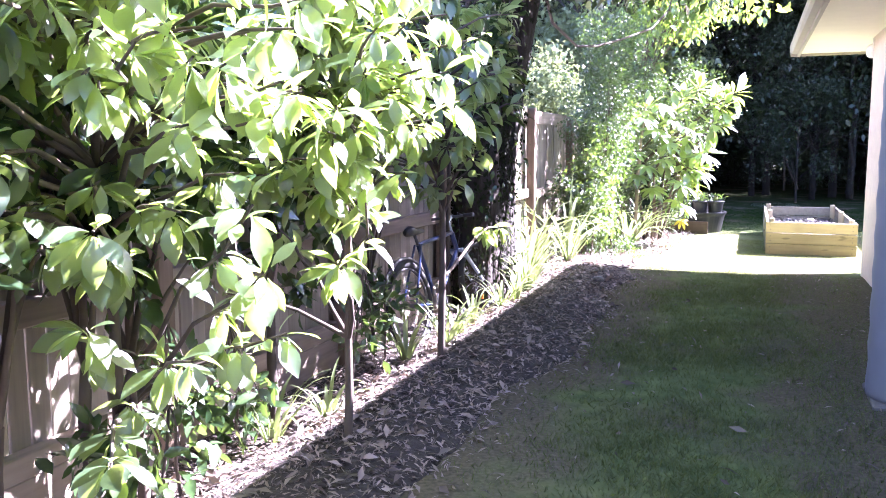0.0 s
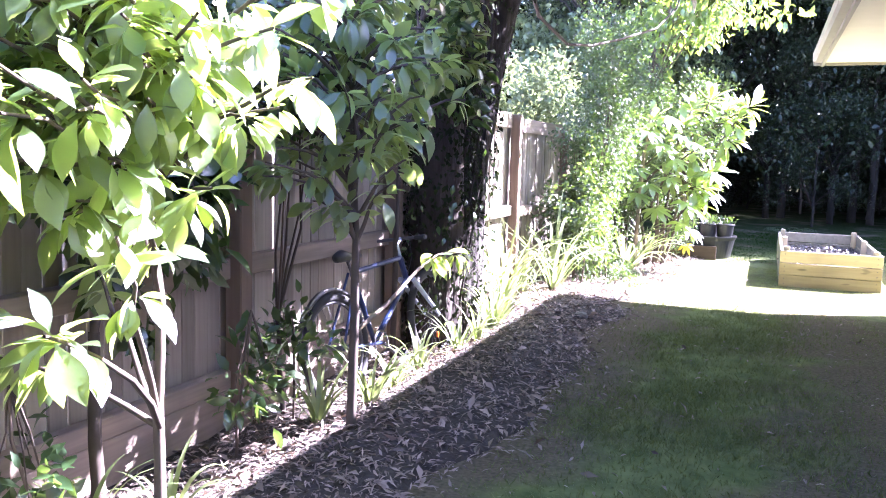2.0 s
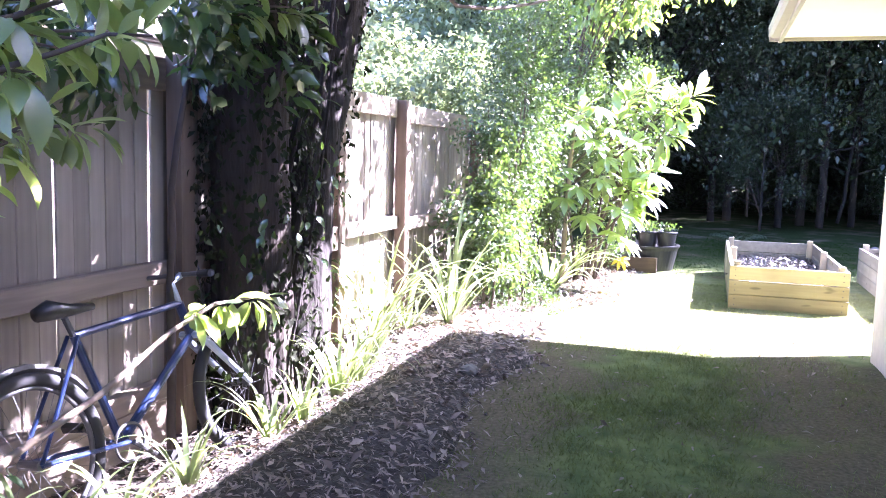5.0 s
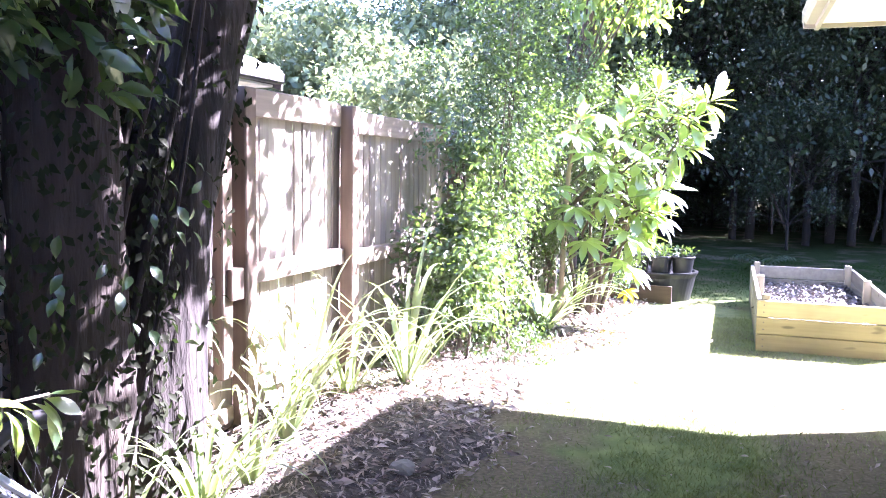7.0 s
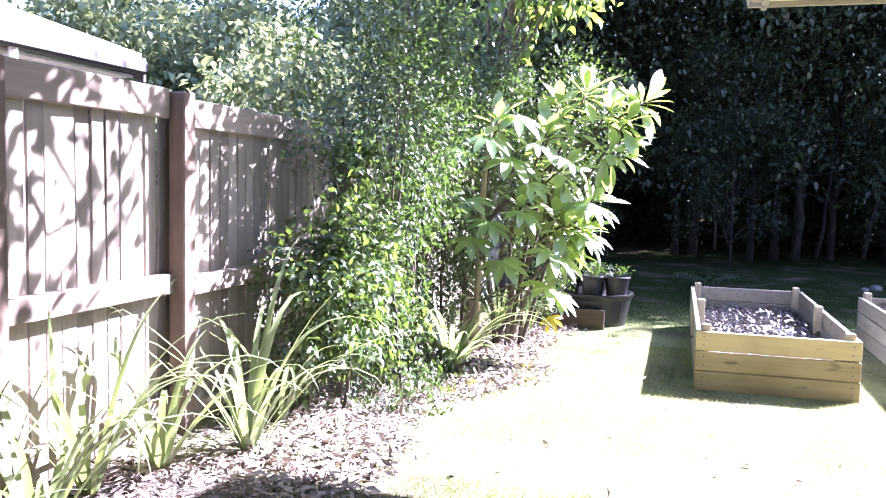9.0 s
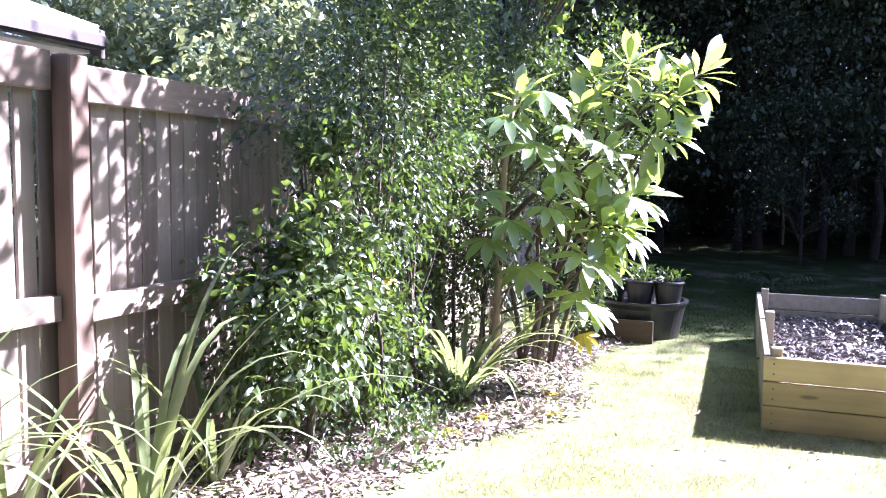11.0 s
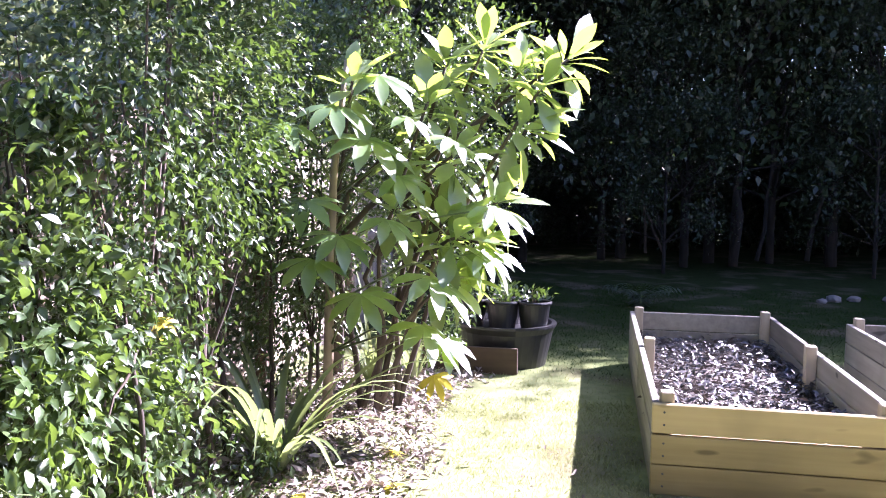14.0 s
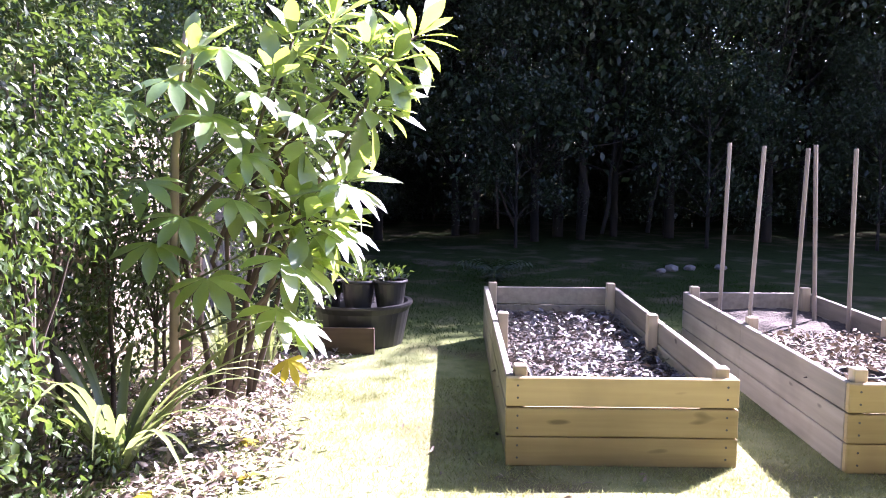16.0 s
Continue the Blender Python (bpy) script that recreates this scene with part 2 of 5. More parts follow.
# Sunlight painted into the lawn: this mask pales the stretch the sun reaches
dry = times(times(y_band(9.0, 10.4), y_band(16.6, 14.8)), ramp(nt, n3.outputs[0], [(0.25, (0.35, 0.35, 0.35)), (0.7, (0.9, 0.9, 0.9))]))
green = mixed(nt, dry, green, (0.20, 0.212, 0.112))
# Tree shade painted in as a darker green towards the rear lawn
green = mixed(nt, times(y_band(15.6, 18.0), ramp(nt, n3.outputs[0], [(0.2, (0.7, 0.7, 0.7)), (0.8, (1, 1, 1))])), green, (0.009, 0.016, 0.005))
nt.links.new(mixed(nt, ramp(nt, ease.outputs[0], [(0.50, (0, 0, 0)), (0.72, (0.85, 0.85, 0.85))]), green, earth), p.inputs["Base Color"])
p.inputs["Roughness"].default_value = 0.95
p.inputs["Specular IOR Level"].default_value = 0.03
bump(nt, p, n1.outputs[0], 0.4, 0.015)
MAT_LAWN = lawn


# ---- mesh helpers ----
class Shape:
    """Collects vertices and faces for one mesh."""

    def __init__(self):
        self.v, self.f = [], []

    def add(self, verts, faces):
        k = len(self.v)
        self.v += [tuple(a) for a in verts]
        self.f += [tuple(i + k for i in f) for f in faces]
        return self

    def box(self, x0, y0, z0, x1, y1, z1, c=0.004):
        """A box with chamfered edges."""
        c = min(c, (x1 - x0) / 3, (y1 - y0) / 3, (z1 - z0) / 3)
        bm = bmesh.new()
        bmesh.ops.create_cube(bm, size=1)
        bmesh.ops.transform(bm, verts=bm.verts, matrix=Matrix.LocRotScale(((x0 + x1) / 2, (y0 + y1) / 2, (z0 + z1) / 2), None, (x1 - x0, y1 - y0, z1 - z0)))
        bmesh.ops.bevel(bm, geom=bm.edges[:], offset=c, segments=1, affect="EDGES")
        bm.verts.index_update()
        self.add([v.co for v in bm.verts], [[v.index for v in f.verts] for f in bm.faces])
        bm.free()
        return self

    def tube(self, points, radii, n=8, cap=True, rough=0.0):
        pts = [Vector(q) for q in points]
        if isinstance(radii, (int, float)):
            radii = [radii] * len(pts)
        side = None
        verts, faces = [], []
        for i, q in enumerate(pts):
            way = (pts[min(i + 1, len(pts) - 1)] - pts[max(i - 1, 0)]).normalized()
            if side is None:
                side = way.orthogonal().normalized()
            side = (side - way * side.dot(way)).normalized()
            up = way.cross(side)
            for k in range(n):
                a = 2 * math.pi * k / n
                r = radii[i] * (1 + (rough * (rng.random() - 0.5) if rough else 0))
                verts.append(q + side * (r * math.cos(a)) + up * (r * math.sin(a)))
        for i in range(len(pts) - 1):
            for k in range(n):
                faces.append((i * n + k, i * n + (k + 1) % n, (i + 1) * n + (k + 1) % n, (i + 1) * n + k))
        if cap:
            faces.append(tuple(range(n))[::-1])
            faces.append(tuple((len(pts) - 1) * n + k for k in range(n)))
        return self.add(verts, faces)

    def ring(self, centre, axis, radius, thick, n=36, m=8):
        c, a = Vector(centre), Vector(axis).normalized()
        u = a.orthogonal().normalized()
        w = a.cross(u)
        verts, faces = [], []
        for i in range(n):
            t = 2 * math.pi * i / n
            out = u * math.cos(t) + w * math.sin(t)
            for k in range(m):
                s = 2 * math.pi * k / m
                verts.append(c + out * (radius + thick * math.cos(s)) + a * (thick * math.sin(s)))
        for i in range(n):
            for k in range(m):
                j, q = (i + 1) % n, (k + 1) % m
                faces.append((i * m + k, j * m + k, j * m + q, i * m + q))
        return self.add(verts, faces)

    def turned(self, centre, profile, n=28):
        """A turned shape: profile of (radius, height) from the bottom up."""
        x, y, z = centre
        verts, faces = [], []
        for r, h in profile:
            for k in range(n):
                a = 2 * math.pi * k / n
                verts.append((x + r * math.cos(a), y + r * math.sin(a), z + h))
        for i in range(len(profile) - 1):
            for k in range(n):
                faces.append((i * n + k, i * n + (k + 1) % n, (i + 1) * n + (k + 1) % n, (i + 1) * n + k))
        faces.append(tuple(range(n))[::-1])
        faces.append(tuple((len(profile) - 1) * n + k for k in range(n)))
        return self.add(verts, faces)

    def mesh(self, name, mat, smooth=False):
        me = bpy.data.meshes.new(name)
        me.from_pydata(self.v, [], self.f)
        me.materials.append(mat)
        if smooth:
            me.polygons.foreach_set("use_smooth", [True] * len(me.polygons))
        me.update()
        return me


def thing(name, label, category, group="", kind="", at=(0, 0, 0)):
    ob = new(name)
    ob.empty_display_size = 0.1
    ob.location = at
    return tagged(ob, label, category, group, kind)


def part(name, shape, mat, parent, label="", smooth=False):
    me = shape.mesh(name, mat, smooth) if isinstance(shape, Shape) else shape
    ob = new(name, me)
    ob.parent = parent
    if label:
        ob["label"] = label
    return ob


def single(name, shape, mat, label, category, group="", kind="", smooth=False):
    me = shape.mesh(name, mat, smooth) if isinstance(shape, Shape) else shape
    return tagged(new(name, me), label, category, group, kind)


def leaf_shape(length, width, rows=5, fold=0.25, droop=0.25, belly=0.9, wave=0.0):
    """A leaf along +y with a folded midrib and a drooping tip: vertices and quads."""
    v, f = [], []
    for i in range(rows + 1):
        t = i / rows
        w = width / 2 * max(math.sin(math.pi * min(1, t) ** belly), 0.04)
        y, z = length * t * (1 - 0.15 * droop * t), -droop * length * t * t
        e = fold * w + wave * width * math.sin(t * 9)
        v += [(-w, y, z + e), (0, y, z), (w, y, z + e)]
    for i in range(rows):
        a = i * 3
        f += [(a, a + 1, a + 4, a + 3), (a + 1, a + 2, a + 5, a + 4)]
    return np.array(v), np.array(f)


def lobed_shape(size, lobes=7):
    """A palmate leaf with pointed lobes, in quads."""
    v, f = [], []
    for i in range(lobes):
        a = (i - (lobes - 1) / 2) * 0.62
        length = size * (1 - 0.09 * abs(i - (lobes - 1) / 2))
        lv, lf = leaf_shape(length, length * 0.30, 4, 0.2, 0.3, 1.25)
        ca, sa = math.cos(a), math.sin(a)
        k = len(v)
        v += [(q[0] * ca + q[1] * sa, -q[0] * sa + q[1] * ca, q[2] + 0.002 * i) for q in lv]
        f += [tuple(x + k for x in q) for q in lf]
    return np.array(v), np.array(f)


def quads_mesh(name, v, f, mat, smooth=True):
    me = bpy.data.meshes.new(name)
    me.vertices.add(len(v))
    me.vertices.foreach_set("co", np.asarray(v, dtype=np.float32).ravel())
    me.loops.add(f.size)
    me.loops.foreach_set("vertex_index", np.asarray(f, dtype=np.int32).ravel())
    me.polygons.add(len(f))
    me.polygons.foreach_set("loop_start", np.arange(len(f), dtype=np.int32) * 4)
    me.materials.append(mat)
    me.update(calc_edges=True)
    if smooth:
        me.polygons.foreach_set("use_smooth", np.ones(len(f), dtype=bool))
    me.validate()
    return me


def unit(a):
    return a / np.maximum(np.linalg.norm(a, axis=-1, keepdims=True), 1e-9)


def bases(way, up):
    y = unit(np.asarray(way, float))
    x = unit(np.cross(y, np.asarray(up, float)))
    z = np.cross(x, y)
    return np.stack([x, y, z], axis=-1)


def leaf_mesh(name, template, pos, way, up, size, mat):
    """Many leaves of one template joined into one mesh."""
    tv, tf = template
    pos, n = np.asarray(pos, float), len(pos)
    rot = bases(way, up)
    v = np.einsum("nij,kj->nki", rot, tv) * np.asarray(size).reshape(n, 1, 1) + pos[:, None, :]
    f = tf[None] + (np.arange(n) * len(tv))[:, None, None]
    return quads_mesh(name, v.reshape(-1, 3), f.reshape(-1, 4), mat)


def leaf_parts(name, meshes, pos, way, up, size, parent):
    """Leaves as objects of their own that share a few meshes."""
    rot = bases(way, up)
    for k in range(len(pos)):
        ob = new(name, meshes[k % len(meshes)])
        m = Matrix(rot[k].tolist()).to_4x4() @ Matrix.Scale(float(size[k]), 4)
        m.translation = Vector(pos[k])
        ob.parent = parent
        ob.matrix_local = m


def jitter(n, s=1.0):
    return rng.normal(0, s, (n, 3))


def ground_z(x, y):
    """The lawn lies level beside the house and falls a little towards the raised beds."""
    t = np.clip((np.asarray(y, float) - 9.0) / 3.9, 0, 1)
    s = t * t * (3 - 2 * t)
    far = np.clip((np.asarray(y, float) - 24) / 14, 0, 1)
    dip = np.clip((-1.75 - np.asarray(x, float)) / 0.45, 0, 1) * np.clip((9.2 - np.asarray(y, float)) / 1.2, 0, 1)
    return -0.2 * s + 0.5 * far * far - 0.11 * dip * dip * (3 - 2 * dip)


# ---- ground ----
def build_ground():
    xs = np.unique(np.concatenate([np.linspace(-6, 8, 113), np.linspace(-30, 40, 50), np.array([-900, -300, -100, 100, 300, 900])]))
    ys = np.unique(np.concatenate([np.linspace(-3, 22, 161), np.linspace(-20, 60, 60), np.array([-900, -300, -100, 120, 300, 900])]))
    gx, gy = np.meshgrid(xs, ys)
    gz = ground_z(gx, gy)
    near = (np.abs(gx) < 12) & (gy > -4) & (gy < 30)
    bumps = np.array([noise.noise(Vector((a * 1.7, b * 1.7, 3.0))) + 0.5 * noise.noise(Vector((a * 5, b * 5, 9.0))) for a, b in zip(gx.ravel(), gy.ravel())]).reshape(gx.shape)
    gz = gz + np.where(near, 0.012 * bumps, 0)
    v = np.stack([gx, gy, gz], -1).reshape(-1, 3)
    nx, ny = len(xs), len(ys)
    i, j = np.meshgrid(np.arange(nx - 1), np.arange(ny - 1))
    a = (j * nx + i).ravel()
    f = np.stack([a, a + 1, a + nx + 1, a + nx], -1)
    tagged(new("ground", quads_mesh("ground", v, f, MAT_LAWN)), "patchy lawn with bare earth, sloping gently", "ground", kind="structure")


build_ground()


def mulch_edge(y):
    """The edge of the mulched border towards the lawn."""
    y = np.asarray(y, float)
    e = -1.18 + 0.10 * np.sin(y * 1.3) + 0.05 * np.sin(y * 3.7 + 1)
    nose = np.clip((y - 8.85) / 0.55, 0, 1)
    return e + 0.14 * np.clip((y - 7.5) / 1.5, 0, 1) - 0.85 * nose * nose


def mulch_height(x, y):
    y, x = np.asarray(y, float), np.asarray(x, float)
    d = np.clip((mulch_edge(y) - x) / 0.45, 0, 1)
    end = np.clip((9.4 - y) / 0.8, 0, 1)
    fall = np.clip((-1.75 - x) / 0.5, 0, 1)
    return (0.085 * d * (2 - d) - 0.06 * fall) * np.sqrt(end)


def build_mulch():
    ys = np.linspace(-2.5, 9.4, 160)
    us = np.linspace(0, 1, 22)
    v = []
    for y in ys:
        e = float(mulch_edge(y))
        for u in us:
            x = -2.60 + (e + 2.60) * u
            v.append((x, y, float(ground_z(x, y)) + float(mulch_height(x, y)) + 0.02 * noise.noise(Vector((x * 6, y * 6, 0))) - 0.012 * (u > 0.97) + 0.006))
    n = len(us)
    i, j = np.meshgrid(np.arange(n - 1), np.arange(len(ys) - 1))
    a = (j * n + i).ravel()
    f = np.stack([a, a + 1, a + n + 1, a + n], -1)
    tagged(new("mulch_bed", quads_mesh("mulch_bed", np.array(v), f, MAT_SOIL)), "raised border of dark soil under leaf mulch", "garden border", kind="structure")


build_mulch()


# ---- house ----
def house():
    hs = thing("house", "cream rendered house with a wide boxed eave", "house", kind="structure")
    part("wall_long", Shape().box(1.14, -4.0, -0.3, 1.36, 9.90, 2.52, 0.012), MAT_RENDER, hs, "cream rendered side wall")
    part("wall_end", Shape().box(1.362, 9.68, -0.4, 8.0, 9.90, 2.52, 0.012), MAT_RENDER, hs)
    # Bend past x 2.3 is unseen, added to shape the roof's shadow
    plan = [(0.50, -4.0), (0.50, 11.42), (2.3, 11.42), (4.1, 12.56), (8.0, 12.56), (8.0, -4.0)]

    def slab(poly, z0, z1):
        n = len(poly)
        return Shape().add([(x, y, z0) for x, y in poly] + [(x, y, z1) for x, y in poly],
                           [tuple(range(n)), tuple(range(2 * n - 1, n - 1, -1))] + [(k, k + n, (k + 1) % n + n, (k + 1) % n) for k in range(n)])
    part("soffit", slab(plan, 2.50, 2.515), MAT_SOFFIT, hs, "cream painted soffit lining")
    for k in range(4):
        (xa, ya), (xb, yb) = plan[k], plan[k + 1]
        way = Vector((xb - xa, yb - ya, 0))
        n = Vector((-way.y, way.x, 0)).normalized()
        le = way.length
        way.normalize()
        m = Matrix(((way.x, n.x, 0, xa), (way.y, n.y, 0, ya), (0, 0, 1, 0), (0, 0, 0, 1)))
        prof = [(0.0, 2.47), (0.03, 2.47), (0.034, 2.495), (0.095, 2.498), (0.115, 2.53), (0.118, 2.61), (0.105, 2.618), (0.10, 2.54), (0.02, 2.53), (0.0, 2.60)]
        verts, faces = [], []
        for end in (-0.11 if k else 0.0, le + (0.11 if k == 0 else 0.0)):
            verts += [m @ Vector((end, o, z)) for o, z in prof]
        c = len(prof)
        faces = [(i, (i + 1) % c, (i + 1) % c + c, i + c) for i in range(c)] + [tuple(range(c))[::-1], tuple(range(c, 2 * c))]
        part("gutter", Shape().add(verts, faces), MAT_GUTTER, hs, "beige metal gutter and fascia")
    ridge = [(0.52, -4.0, 2.6), (0.52, 11.40, 2.6), (4.2, 11.9, 3.9), (8.0, 12.4, 3.9), (8.0, -4.0, 3.9), (4.2, -4.0, 3.9), (4.2, 12.54, 2.62), (2.3, 11.40, 2.61)]
    part("roof", Shape().add(ridge, [(0, 1, 2, 5), (5, 2, 3, 4), (1, 7, 2), (7, 6, 2), (6, 3, 2)]), MAT_ROOF, hs)
    lamp = Shape().turned((1.16, 9.96, 2.29), [(0.05, 0.0), (0.075, 0.02), (0.085, 0.07), (0.075, 0.12), (0.045, 0.14)], 18)
    wl = thing("wall_light", "white round bulkhead light under the eave", "wall light")
    part("diffuser", lamp, MAT_WHITE, wl, smooth=True)
    part("mount", Shape().tube([(1.17, 9.89, 2.43), (1.16, 9.96, 2.43), (1.16, 9.96, 2.495)], 0.03, 10), MAT_WHITE, wl)


house()


def water_tank():
    tank = thing("water_tank", "slim blue-grey upright tank beside the house wall", "tank")
    x, y = 0.885, 5.02
    prof = [(0.245, 0.02), (0.25, 0.05)]
    for k in range(9):
        prof += [(0.25, 0.1 + k * 0.2), (0.243, 0.2 + k * 0.2)]
    prof += [(0.25, 1.93), (0.235, 1.99), (0.18, 2.04), (0.1, 2.06)]
    part("body", Shape().turned((x, y, 0), prof, 36), MAT_TANK, tank, smooth=True)
    part("lid", Shape().turned((x, y, 2.055), [(0.11, 0.0), (0.11, 0.03), (0.09, 0.04)], 20), MAT_TANK, tank)
    part("base_slab", Shape().box(x - 0.235, y - 0.235, -0.03, x + 0.25, y + 0.25, 0.022, 0.01), MAT_STONE, tank, "rough concrete base slab")


water_tank()


def stone(x, y, z, r, name="stone", label="small pale garden stone on the lawn"):
    bm = bmesh.new()
    bmesh.ops.create_icosphere(bm, subdivisions=2, radius=r)
    for v in bm.verts:
        v.co *= 1 + 0.3 * noise.noise(v.co * (1.4 / r) + Vector((x * 9, y * 9, 0)))
        v.co.z *= 0.6
    me = bpy.data.meshes.new(name)
    bm.to_mesh(me)
    bm.free()
    me.materials.append(MAT_STONE)
    ob = tagged(new(name, me), label, "stone", "garden stones")
    ob.location = (x, y, z + r * 0.3)


for x, y, r in ((0.75, 4.55, 0.06), (0.92, 4.62, 0.05), (-1.39, 8.16, 0.06), (3.2, 21.0, 0.11), (3.5, 21.1, 0.09), (3.0, 20.8, 0.07), (4.0, 21.2, 0.09)):
    stone(x, y, float(ground_z(x, y) + mulch_height(x, y)), r)


# ---- boundary fence ----
def fence():
    fe = thing("timber_fence", "weathered grey timber paling fence with brown posts", "fence")
    posts = [-2.2, -0.2, 1.4, 3.1, 4.95, 6.90, 8.72, 10.05, 12.35, 14.5, 16.7, 18.9]
    for k, y in enumerate(posts):
        z0 = float(ground_z(-2.57, y)) - 0.2
        top = 1.84 if y < 11 else 1.78
        part("post", Shape().box(-2.615, y - 0.055, z0, -2.515, y + 0.055, top, 0.008), MAT_POST, fe, "brown square fence post")
    part("post", Shape().box(-2.60, 8.46, 0.28, -2.53, 8.56, 1.80, 0.008), MAT_POST, fe, "brown square fence post")
    for a, b in zip(posts, posts[1:]):
        drop = float(ground_z(-2.57, (a + b) / 2)) * 0.3
        a, b = a + 0.057, b - 0.057
        part("top_board", Shape().box(-2.64, a, 1.695 + drop, -2.60, b, 1.855 + drop, 0.006), MAT_RAIL, fe, "wide weathered top board")
        part("rail", Shape().box(-2.645, a, 0.75 + drop, -2.575, b, 0.86 + drop, 0.006), MAT_RAIL, fe, "weathered middle rail")
        part("rail", Shape().box(-2.645, a, 0.13, -2.575, b, 0.23, 0.006) if b < 8.6 else Shape().box(-2.645, a, 0.10 + drop * 3, -2.60, b, 0.19 + drop * 3, 0.006), MAT_RAIL, fe, "low rail")
        if b < 7:
            part("plinth", Shape().box(-2.60, a, -0.16, -2.578, b, 0.128, 0.004), MAT_RAIL, fe, "ground-level plinth board")
    part("rail_block", Shape().box(-2.573, 8.50, 0.70, -2.50, 8.62, 0.87, 0.006), MAT_POST, fe)
    shapes = []
    for k in range(5):
        h, w = 1.83 + 0.006 * k, 0.094 + 0.001 * k
        s = Shape().box(-0.008, -w / 2, -0.1, 0.008, w / 2, h - 0.1 * 0.2, 0.003)
        shapes.append(s.mesh("paling", MAT_PALING))
    y = -2.3
    while y < 19.0:
        ob = new("paling", shapes[rng.integers(5)])
        ob.parent = fe
        ob.matrix_local = pose(-2.660 + rng.normal(0, 0.0025), y, float(ground_z(-2.6, y)) * 0.4 - 0.03 + rng.normal(0, 0.006), rng.normal(0, 0.25), rng.normal(0, 0.2), rng.normal(0, 1.2))
        y += 0.1005 + rng.random() * 0.006


fence()


# ---- raised garden beds ----
def raised_bed(x0, y0, x1, y1, mids, label):
    bed = thing("raised_garden_bed", label, "garden bed", "raised garden beds")
    zb, h, t = -0.205, 0.158, 0.038
    for k in range(3):
        za, zc = zb + k * h + (0.005 if k == 2 else 0.003), zb + (k + 1) * h - (0.004 if k == 1 else 0.002)
        lift = rng.normal(0, 0.002, 4)
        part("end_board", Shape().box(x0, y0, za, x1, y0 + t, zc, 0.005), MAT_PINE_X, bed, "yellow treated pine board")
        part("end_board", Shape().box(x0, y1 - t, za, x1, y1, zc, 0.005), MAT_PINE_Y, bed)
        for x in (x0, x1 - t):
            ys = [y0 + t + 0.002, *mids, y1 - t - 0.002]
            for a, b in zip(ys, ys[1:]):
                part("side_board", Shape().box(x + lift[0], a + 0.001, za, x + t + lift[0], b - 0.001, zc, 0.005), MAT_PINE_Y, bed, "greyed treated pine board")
        for x in (x0 + 0.06, x1 - 0.06):
            for dz in (0.045, 0.11):
                part("screw", Shape().tube([(x, y0 + 0.001, za + dz), (x, y0 - 0.003, za + dz)], 0.006, 8), MAT_STEEL, bed)
    top = zb + 3 * h
    for y in (y0 + t + 0.002, *[m - 0.035 for m in mids], y1 - t - 0.074):
        for x in (x0 + t + 0.002, x1 - t - 0.074):
            part("post", Shape().box(x, y, zb, x + 0.072, y + 0.072, top + 0.055 + rng.normal(0, 0.006), 0.006), MAT_PINE_Z, bed, "square timber corner post")
    return bed


raised_bed(0.22, 12.86, 1.42, 16.08, [14.45], "open treated pine raised bed part filled with mulch")
raised_bed(1.95, 12.80, 3.05, 15.86, [14.40], "weathered pine raised bed filled with dark soil")


def bed_fill(name, x0, y0, x1, y1, z, label, mat):
    nx, ny = 26, 60
    v = []
    for j in range(ny):
        for i in range(nx):
            x, y = x0 + (x1 - x0) * i / (nx - 1), y0 + (y1 - y0) * j / (ny - 1)
            v.append((x, y, z + 0.03 * noise.noise(Vector((x * 3, y * 3, 1))) + 0.015 * noise.noise(Vector((x * 14, y * 14, 1)))))
    i, j = np.meshgrid(np.arange(nx - 1), np.arange(ny - 1))
    a = (j * nx + i).ravel()
    tagged(new(name, quads_mesh(name, np.array(v), np.stack([a, a + 1, a + nx + 1, a + nx], -1), mat)), label, "soil", kind="stuff")


bed_fill("garden_soil", 0.26, 12.9, 1.38, 16.04, 0.02, "dark soil inside the raised bed", MAT_SOIL)
bed_fill("garden_soil", 1.99, 12.84, 3.01, 15.82, 0.12, "sandy dark soil inside the raised bed", MAT_SOIL)

for bx, by, tx, ty in ((2.17, 15.55, 2.20, 15.55), (2.29, 15.2, 2.36, 15.22), (2.55, 14.97, 2.60, 14.98), (2.88, 15.35, 2.82, 15.36), (2.97, 14.97, 2.96, 14.98)):
    st = thing("garden_stake", "tall bare wooden stake standing in the soil", "stake", "stakes in the garden bed")
    top = 1.5 + 0.09 * (by - 15.0)
    part("shaft", Shape().tube([(bx, by, 0.0), ((bx + tx) / 2, (by + ty) / 2, top / 2), (tx, ty, top - 0.012), (tx, ty, top)], [0.017, 0.017, 0.017, 0.014], 6), MAT_STAKE, st)


